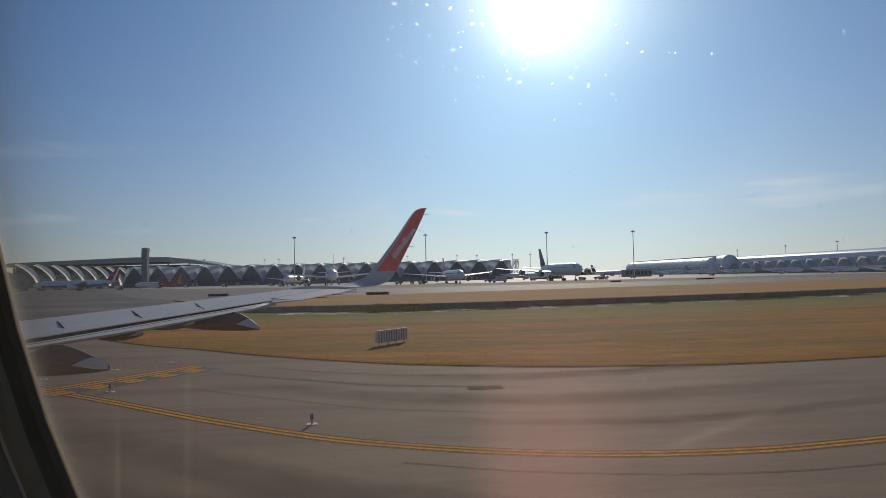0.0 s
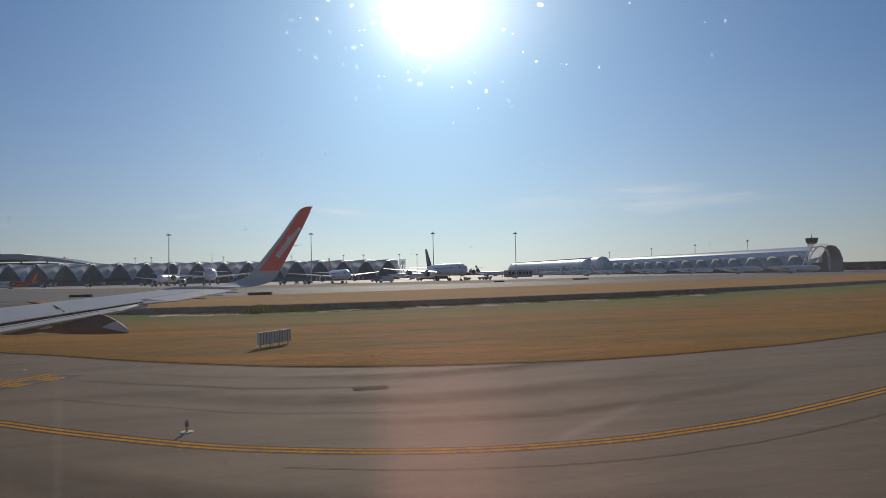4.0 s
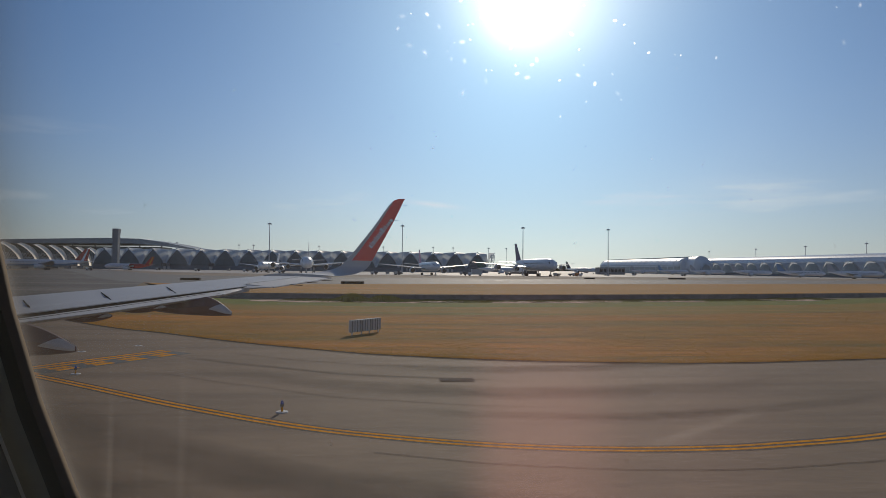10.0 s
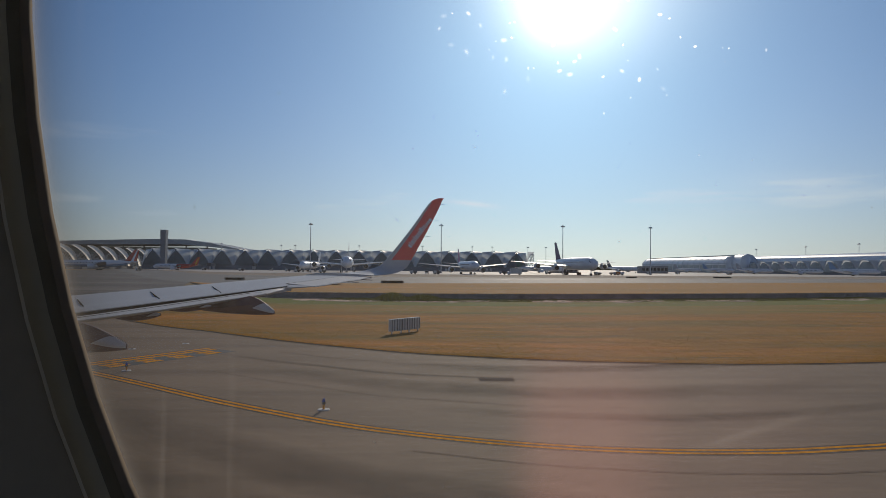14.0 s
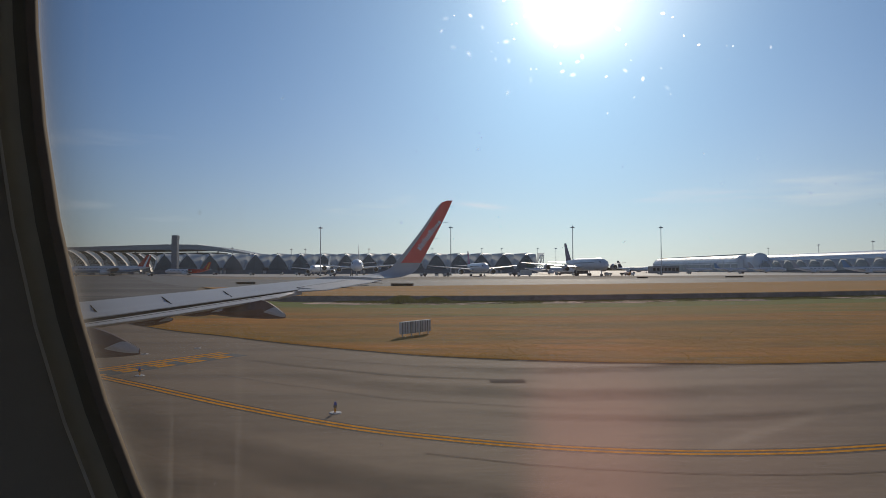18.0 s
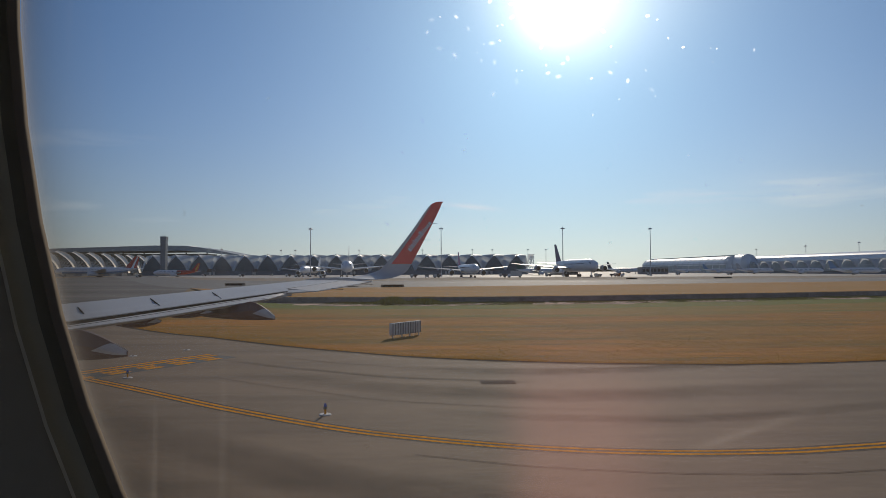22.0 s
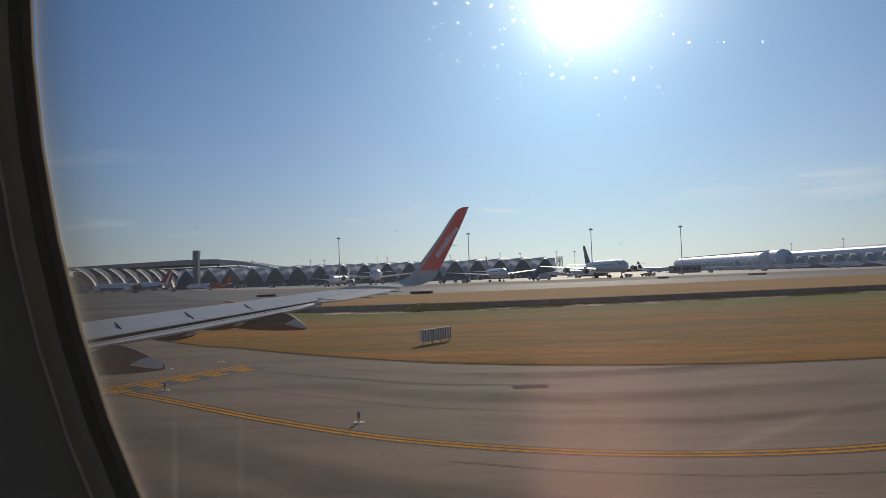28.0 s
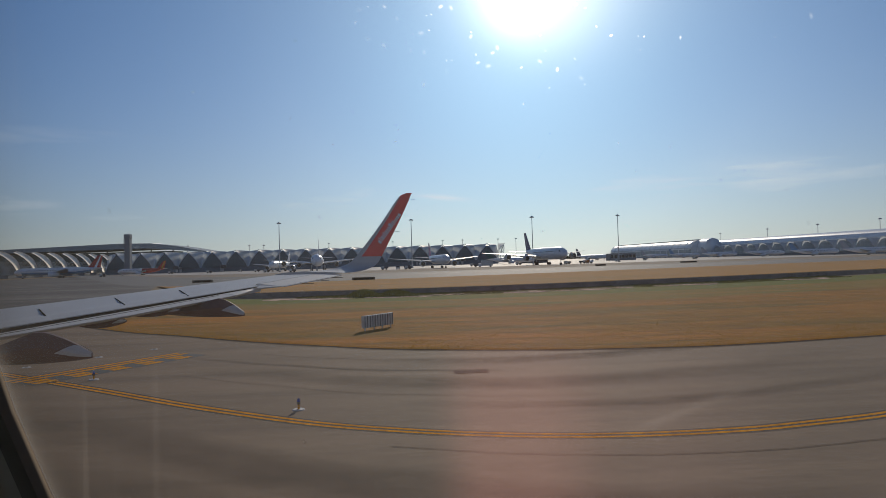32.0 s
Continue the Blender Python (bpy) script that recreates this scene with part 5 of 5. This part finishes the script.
for i in range(2600):
    a = radians(r5.uniform(-40, 62))
    d = r5.uniform(2300, 2800)
    x, y, h, w = d * math.sin(a), d * math.cos(a), r5.uniform(5, 13), r5.uniform(8, 20)
    j = len(vs)
    vs += [(x - w, y, 0), (x + w, y, 0), (x + w * 0.7, y + 3, h * 0.7), (x + w * 0.2, y, h), (x - w * 0.5, y - 3, h * 0.85)]
    fs += [(j, j + 1, j + 2, j + 3, j + 4)]
tagged(mesh("far_woods", vs, fs, FOLIAGE), "low dark treeline on the horizon", "trees", kind="stuff")


# ---------------------------------------------------------------- light masts
def light_mast(at, h, label):
    t = thing("light_mast", at, label, "light mast", "apron light masts")
    bm = bmesh.new()
    rod(bm, (0, 0, 0.6), (0, 0, h), 0.42, 0.22, 8)
    part("pole", bm, STEEL, t)
    bm = bmesh.new()
    box(bm, -0.9, 0.9, -0.9, 0.9, 0, 0.6)
    part("footing", bm, BUILDING, t)
    bm = bmesh.new()
    rod(bm, (0, 0, h - 0.5), (0, 0, h + 0.1), 1.1, 0.5, 10)
    ring = part("head_ring", bm, STEEL, t)
    for k in range(8):
        a = 2 * math.pi * k / 8
        bm = bmesh.new()
        c, s = math.cos(a), math.sin(a)
        rod(bm, (0.9 * c, 0.9 * s, h - 0.4), (1.5 * c, 1.5 * s, h - 1.0), 0.25, 0.38, 6)
        part("floodlight", bm, STEEL, ring)
    bm = bmesh.new()
    rod(bm, (0, 0, h), (0, 0, h + 1.6), 0.06, 0.03, 5)
    part("lightning_rod", bm, STEEL, t)
    return t


tall = light_mast((-90.5, 480, 0), 37, "tall grey apron light mast with a ring of floodlights")
for x, y in ((8.3, 480), (101, 480), (170, 485)):
    copy_thing(tall, pose(x, y, 0))
small = light_mast((-262, 800, 0), 33, "slender light mast behind the concourse")
for b in (-33, -31.5, -13.2, -12.0, -6.4, -0.7, 3.8, 5.6, 8.8, 10.4, 27.5, 31.0, 34.5, 38.5):
    copy_thing(small, pose(850 * math.tan(radians(b)), 850, 0) if b < 20 else pose(446, 446 / math.tan(radians(b)), 0))


# ---------------------------------------------------------------- parked aircraft
def airliner(at, turn, length, width, span, tail_h, label, body, tail, engines=2, belly=None, rear=None, tail_stripe=None):
    """A parked airliner, nose towards its local -y, wheels on the ground."""
    t = thing("airliner", at, label, "aircraft", "parked aircraft", turn=turn)
    r = width / 2
    zc = r * 1.0 + width * 0.42

    def fus(u):
        if u < 0.13:
            k = (u / 0.13)
            return r * math.sqrt(max(0.0, 1 - (1 - k) ** 2.1)) + 0.02, -0.22 * r * (1 - k) ** 1.5
        if u > 0.66:
            k = (u - 0.66) / 0.34
            return r * (1 - k ** 1.45 * 0.93), 0.62 * r * k ** 1.3
        return r, 0.0

    def rings(us, cover=1.0):
        out = []
        for u in us:
            rr, dz = fus(u)
            out.append([(cover * rr * math.cos(a), (u - 0.5) * length, zc + dz + cover * rr * math.sin(a)) for a in [2 * math.pi * i / 20 for i in range(20)]])
        return out

    us = [0, .006, .02, .04, .07, .1, .13, .25, .45, .66] + [0.66 + 0.34 * k / 8 for k in range(1, 9)]
    cutu = 0.52 if rear else 2
    bm = bmesh.new()
    loft(bm, rings([u for u in us if u < cutu] + ([cutu] if rear else [])))
    part("fuselage", bm, body, t, smooth=True)
    if rear:
        bm = bmesh.new()
        loft(bm, rings([cutu] + [u for u in us if u > cutu]))
        part("rear_fuselage", bm, rear, t, "coloured rear fuselage", smooth=True)
    if belly:
        bm = bmesh.new()
        out = []
        for u in us[5:15]:
            rr, dz = fus(u)
            out.append([(1.012 * rr * math.cos(a), (u - 0.5) * length, zc + dz + 1.012 * rr * math.sin(a)) for a in [math.pi + 0.25 + (math.pi - 0.5) * i / 12 for i in range(13)]])
        loft(bm, out, closed=False)
        part("belly", bm, belly, t, "coloured lower fuselage", smooth=True)
    # window rows and cockpit
    for s in (-1, 1):
        bm = bmesh.new()
        for k in range(int(length * 0.5 / 1.1)):
            y = -0.36 * length + k * 1.1
            x = s * r * 0.985
            box(bm, x - 0.05, x + 0.05, y - 0.2, y + 0.2, zc + r * 0.22, zc + r * 0.22 + 0.42)
        part("window_row", bm, GLASS_DARK, t, "row of small dark cabin windows")
    bm = bmesh.new()
    ring = []
    for i in range(9):
        a = radians(20 + 140 * i / 8)
        ring.append(a)
    lo, hi = fus(0.03), fus(0.055)
    v0 = [bm.verts.new((lo[0] * 1.02 * math.cos(a) * 0.98, (0.030 - 0.5) * length, zc + lo[1] + lo[0] * 1.02 * (0.35 + 0.25 * math.sin(a)))) for a in ring]
    v1 = [bm.verts.new((hi[0] * 0.92 * math.cos(a), (0.050 - 0.5) * length, zc + hi[1] + hi[0] * (0.48 + 0.30 * math.sin(a)))) for a in ring]
    for i in range(8):
        bm.faces.new((v0[i], v0[i + 1], v1[i + 1], v1[i]))
    part("cockpit_windows", bm, GLASS_DARK, t)
    # wings, tailplane, fin
    c0 = span * 0.19
    for s in (-1, 1):
        bm = bmesh.new()
        out = []
        for y0, q in ((0.0, 0.0), (0.35, 0.34), (1.0, 1.0)):
            xx = s * (r * 0.5 + (span / 2 - r * 0.5) * q)
            ch = c0 * (1 - 0.55 * q / 0.35 * 0.35 if q <= 0.35 else 0.45 - 0.27 * (q - 0.34) / 0.66)
            ylead = -0.10 * length + abs(xx) * 0.62
            zz = zc - r * 0.55 + abs(xx) * 0.10
            th = ch * 0.11
            out.append([(xx, ylead, zz), (xx, ylead + ch * 0.3, zz + th * 0.6), (xx, ylead + ch, zz), (xx, ylead + ch * 0.4, zz - th * 0.4)])
        loft(bm, out)
        part("wing", bm, PLANE_GREY, t, "swept pale grey wing")
        bm = bmesh.new()
        zz = zc + 0.45 * r
        loft(bm, [[(s * x, y, zz + h + x * 0.06), (s * x, y + c * 0.3, zz + h + c * 0.05 + x * 0.06), (s * x, y + c, zz + h + x * 0.06), (s * x, y + c * 0.4, zz + h - c * 0.04 + x * 0.06)]
                  for x, y, c, h in ((0.1, 0.40 * length, 0.085 * length, 0), (span * 0.16, 0.40 * length + span * 0.11, 0.032 * length, 0))])
        part("tailplane", bm, PLANE_WHITE, t)
    bm = bmesh.new()
    z0, z1, c1, c2 = zc + r * 0.55, tail_h, length * 0.155, length * 0.06
    y0 = 0.325 * length
    sw = (z1 - z0) * 0.78

    def fin_ring(q, a=0.0, b=1.0):
        z, ch, y = z0 + (z1 - z0) * q, c1 + (c2 - c1) * q, y0 + sw * q
        return [(0, y + ch * a, z), (0.03 * ch, y + ch * (a + 0.3 * (b - a)), z), (0.005, y + ch * b, z), (-0.03 * ch, y + ch * (a + 0.3 * (b - a)), z)]

    loft(bm, [fin_ring(q) for q in (0, 0.5, 1.0)])
    fin = part("tail_fin", bm, tail, t, "painted tail fin")
    if tail_stripe:
        bm = bmesh.new()
        loft(bm, [[(x * 1.25, y, z) for x, y, z in fin_ring(q, 0.45, 0.8)] for q in (0.05, 0.95)])
        part("fin_stripe", bm, tail_stripe, fin, "coloured stripe on the fin")
    # engines
    er = width * (0.31 if engines == 2 else 0.22)
    for s in (-1, 1):
        for q in ((0.34,) if engines == 2 else (0.34, 0.62)):
            x = s * span / 2 * q
            yl = -0.10 * length + abs(x) * 0.62
            zz = zc - r * 0.55 + abs(x) * 0.10 - er * 1.05
            bm = bmesh.new()
            out = [[(x + rr * math.cos(a), yl + yy, zz + rr * math.sin(a)) for a in [2 * math.pi * i / 14 for i in range(14)]]
                   for yy, rr in ((-er * 2.2, er * 0.80), (-er * 2.35, er * 0.9), (-er * 2.2, er * 0.98), (-er, er * 1.05), (er * 0.6, er * 0.9), (er * 1.8, er * 0.45))]
            loft(bm, out)
            e = part("engine", bm, PLANE_WHITE if engines == 2 else PLANE_GREY, t, "round jet engine with a dark intake", smooth=True)
            bm = bmesh.new()
            rod(bm, (x, yl - er * 2.36, zz), (x, yl - er * 2.2, zz), er * 0.80, n=14)
            part("intake", bm, GLASS_DARK, e, "dark fan intake")
            bm = bmesh.new()
            box(bm, x - 0.25, x + 0.25, yl - er * 0.8, yl + er * 1.6, zz + er * 0.7, zz + er * 1.3)
            part("pylon", bm, PLANE_GREY, e)
    # gear
    for gx, gy, wr in ((0, -0.40 * length, width * 0.085), (-width * 0.55, 0.03 * length, width * 0.11), (width * 0.55, 0.03 * length, width * 0.11)):
        bm = bmesh.new()
        rod(bm, (gx, gy, wr), (gx, gy, zc - r * 0.7), width * 0.035, n=6)
        g = part("landing_gear", bm, STEEL, t)
        for s in (-1, 1):
            for dy in ((0,) if gx == 0 else (-wr * 1.15, wr * 1.15)):
                bm = bmesh.new()
                rod(bm, (gx + s * wr * 0.35, gy + dy, wr), (gx + s * wr * 0.95, gy + dy, wr), wr, n=12)
                part("wheel", bm, TYRE, g, "black tyre")
    return t


def polar(b, d):
    return (d * math.tan(radians(b)), d, 0)


airliner(polar(-27.5, 520), -78, 62, 5.7, 60, 17, "blue and white widebody airliner with a red tail fin", PLANE_WHITE, PLANE_RED, 2, belly=PLANE_BLUE, tail_stripe=PLANE_WHITE)
airliner(polar(-21.7, 560), -82, 38, 4.0, 34, 11.8, "narrow airliner with a red rear body and yellow-striped tail", PLANE_WHITE, PLANE_RED, 2, rear=PLANE_RED, tail_stripe=PLANE_YELLOW)
airliner(polar(-10.6, 540), -5, 60, 6.0, 62, 17, "white twin-engined airliner seen from the nose", PLANE_WHITE, PLANE_WHITE, 2)
airliner(polar(-7.4, 460), 6, 72, 8.2, 78, 24, "very large white four-engined airliner, nose to the taxiway", PLANE_WHITE, PLANE_PURPLE, 4)
airliner(polar(3.3, 430), 8, 66, 6.2, 64, 18, "white widebody airliner with a pale fin, facing the taxiway", PLANE_WHITE, PLANE_PINK, 2)
airliner(polar(12.85, 430), 9, 72, 8.2, 78, 23.5, "large pale airliner with a dark purple tail fin", PLANE_WHITE, PLANE_PURPLE, 4)
airliner(polar(9.9, 560), 80, 42, 4.2, 40, 13, "white airliner with a dark green tail fin", PLANE_WHITE, PLANE_GREEN, 2)
for k, (b, d) in enumerate(((22.3, 878), (24.7, 783), (27.4, 694), (30.7, 606), (34.2, 530), (37.8, 464), (41.6, 406))):
    airliner(polar(b, d), 48 + 5 * (k % 3), 37, 4.1, 35, 11.8, "white airliner parked along the far silver concourse", PLANE_WHITE, (PLANE_GREY, PLANE_BLUE, PLANE_GREY)[k % 3], 2)
airliner(polar(17.0, 760), 30, 50, 5, 48, 15, "small far airliner with a dark tail on the apron", PLANE_WHITE, PLANE_NAVY, 2)


# ---------------------------------------------------------------- taxiway lights, signs, service vehicles
def edge_light(at):
    t = thing("taxiway_light", at, "dark taxiway edge light with blue lens on a pale base", "light", "taxiway lights")
    bm = bmesh.new()
    rod(bm, (0, 0, 0), (0, 0, 0.025), 0.19, 0.17, 16)
    part("base_plate", bm, WHITE_LINE, t, "pale round base plate")
    bm = bmesh.new()
    rod(bm, (0, 0, 0.02), (0, 0, 0.17), 0.035, 0.03, 8)
    part("stem", bm, YELLOW, t, "yellow stem")
    bm = bmesh.new()
    rod(bm, (0, 0, 0.17), (0, 0, 0.24), 0.055, 0.06, 10)
    part("collar", bm, LAMP_BODY, t)
    bm = bmesh.new()
    rod(bm, (0, 0, 0.24), (0, 0, 0.34), 0.05, 0.03, 10)
    part("lens", bm, LAMP_BLUE, t, "blue glass lens")
    return t


lamp = edge_light((-3.16, 19.2, 0))
for x, y in ((-12.3, 26.1), (27, 21.6), (48, 30.7)):
    copy_thing(lamp, pose(x, y, 0))


def sign_board(at, turn):
    t = thing("taxiway_sign", at, "grey-backed taxiway guidance sign in three panels", "sign", turn=turn)
    for k in range(3):
        bm = bmesh.new()
        box(bm, -1.5 + k * 1.0, -0.55 + k * 1.0, -0.12, 0.12, 0.18, 0.95, 0.02)
        p = part("sign_panel", bm, SIGN_PANEL, t, "grey sign panel")
        for s in (-0.4, -0.15, 0.1, 0.35):
            bm = bmesh.new()
            box(bm, -1.02 + k + s - 0.02, -1.02 + k + s + 0.02, -0.145, -0.12, 0.2, 0.93)
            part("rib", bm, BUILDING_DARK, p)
    for x in (-1.3, -0.4, 0.4, 1.3):
        bm = bmesh.new()
        rod(bm, (x, 0, 0), (x, 0, 0.2), 0.04, n=6)
        part("leg", bm, STEEL, t)
    return t


sign_board((-1.6, 41.5, 0.03), 52)


def truck(at, turn, label, cab, load, l=7.0, h=3.0):
    t = thing("service_truck", at, label, "truck", "apron vehicles", turn=turn)
    bm = bmesh.new()
    box(bm, -l / 2, -l / 2 + 2.0, -1.1, 1.1, 0.5, 2.3, 0.12)
    c = part("cab", bm, cab, t)
    bm = bmesh.new()
    box(bm, -l / 2 - 0.02, -l / 2 + 0.4, -0.95, 0.95, 1.4, 2.1)
    part("windscreen", bm, GLASS_DARK, c)
    bm = bmesh.new()
    box(bm, -l / 2 + 2.15, l / 2, -1.2, 1.2, 0.8, h, 0.06)
    part("load_box", bm, load, t)
    for x in (-l / 2 + 1.0, l / 2 - 1.2):
        for s in (-1, 1):
            bm = bmesh.new()
            rod(bm, (x, s * 0.85, 0.45), (x, s * 1.15, 0.45), 0.45, n=12)
            part("wheel", bm, TYRE, t)
    return t


truck(polar(7.6, 395), 5, "teal and white catering truck on the apron", PLANE_WHITE, SIGN_PANEL, 9, 4.2)
tk = truck(polar(0.6, 400), 20, "small grey service truck beside an airliner", SIGN_PANEL, BUILDING_DARK, 4.6, 1.9)
for b, d, a in ((-0.3, 405, 90), (-1.5, 410, 10), (6.9, 400, 170), (-9.6, 430, 0), (-11.8, 470, 30), (-16.5, 540, 0), (14.9, 420, 15), (16.2, 430, 170), (-24.5, 500, 0)):
    copy_thing(tk, pose(*polar(b, d), 0, 0, a))
truck(polar(16.8, 425), 10, "orange tug on the apron", ORANGE, PLANE_WHITE, 5, 2.0)


# ---------------------------------------------------------------- holding position marking and inset lights
hold = thing("holding_position_marking", (-15.0, 27.0, 0), "yellow runway holding position marking of two solid and two broken lines", "marking", kind="structure", turn=math.degrees(math.atan2(6.1, 3.9)))
L = 7.2


def stripe(name, x0, x1, y0, y1, mat, z, label=""):
    bm = bmesh.new()
    vs = [bm.verts.new(p) for p in ((x0, y0, z), (x1, y0, z), (x1, y1, z), (x0, y1, z))]
    bm.faces.new(vs)
    part(name, bm, mat, hold, label)


stripe("black_border", -1, L, -1.7, 0.75, BLACK_PAINT, 0.006, "black painted background")
for y in (0.4, -0.15):
    stripe("solid_line", -1, L, y - 0.15, y + 0.15, YELLOW, 0.010, "solid yellow line")
for y, o in ((-0.75, 0), (-1.3, 0)):
    for k in range(5):
        stripe("dash", -0.8 + k * 1.6 + o, 0.1 + k * 1.6 + o, y - 0.2, y + 0.2, YELLOW, 0.010, "broken yellow line")
for x, y in ((-17.2, 30.2), (-15.2, 32.8), (-13.4, 35.2)):
    t = thing("inset_light", (x, y, 0.0), "flush white inset light in the asphalt", "light", "inset lights")
    bm = bmesh.new()
    rod(bm, (0, 0, 0), (0, 0, 0.02), 0.2, 0.17, 12)
    part("ring", bm, WHITE_LINE, t)
    bm = bmesh.new()
    rod(bm, (0, 0, 0.02), (0, 0, 0.035), 0.08, 0.05, 8)
    part("prism", bm, LAMP_BODY, t)

# low dark culvert heads and electrical boxes on the far verge
for x, y, w in ((-10, 168, 6.0), (150, 322, 9.0), (96, 300, 5.0), (-60, 196, 6.0)):
    t = thing("culvert_head", (x, y, 0), "low dark concrete culvert head beside the taxiway", "culvert", "culverts")
    bm = bmesh.new()
    box(bm, -w / 2, w / 2, -0.5, 0.5, 0, 0.75, 0.05)
    b = part("headwall", bm, KERB, t)
    bm = bmesh.new()
    box(bm, -w / 2 + 0.4, w / 2 - 0.4, -0.56, -0.45, 0.1, 0.6)
    part("opening", bm, GAP, b, "dark opening")


def jet_bridge(at, turn):
    t = thing("jet_bridge", at, "grey boarding bridge on wheels at the concourse", "jet bridge", "jet bridges", turn=turn)
    bm = bmesh.new()
    box(bm, -1.5, 1.5, -24, 0, 4.2, 7.0, 0.1)
    part("tunnel", bm, BUILDING, t, "pale grey tunnel")
    bm = bmesh.new()
    rod(bm, (0, -25, 4.0), (0, -25, 7.4), 2.6, 2.6, 12)
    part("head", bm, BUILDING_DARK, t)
    for y in (-20, -2):
        bm = bmesh.new()
        box(bm, -1.2, 1.2, y - 0.4, y + 0.4, 0.5, 4.2)
        part("column", bm, STEEL, t)
    for s in (-1, 1):
        bm = bmesh.new()
        rod(bm, (s * 0.9, -20, 0.55), (s * 1.5, -20, 0.55), 0.55, n=10)
        part("wheel", bm, TYRE, t)
    for k in range(6):
        bm = bmesh.new()
        box(bm, -1.56, -1.48, -22.5 + k * 3.6, -20.5 + k * 3.6, 5.2, 6.3)
        part("window", bm, GLASS_DARK, t)
    return t


jb = jet_bridge((-250, 738, 0), 6)
for x, y, a in ((-205, 738, 20), (-142, 738, 0), (-92, 738, 18), (-38, 738, -8), (18, 738, 12), (66, 738, 10)):
    copy_thing(jb, pose(x, y, 0, 0, 0, a))
for b, d, a in ((-19.5, 600, 0), (-14.0, 610, 90), (-12.6, 520, 10), (-5.0, 520, 30), (-3.2, 500, 0), (0.8, 520, 170), (6.5, 460, 0), (10.6, 470, 10), (19.2, 520, 0), (21.5, 560, 40), (25.5, 560, 0)):
    copy_thing(tk, pose(*polar(b, d), 0, 0, a))

# more dried mud further along the drain, in loose clusters
for i in range(40):
    x = 26 + i * 1.0 + rng.uniform(-0.8, 0.8)
    if noise.noise((x * 0.11, 8.4, 0)) < -0.05:
        continue
    mud_flat(x, np.interp(x, bank_x, bank_y) - 5.2 + rng.gauss(0, 0.9), rng.uniform(1.0, 3.2), rng.uniform(0.5, 1.5), 0.085 + 0.002 * (i % 9))
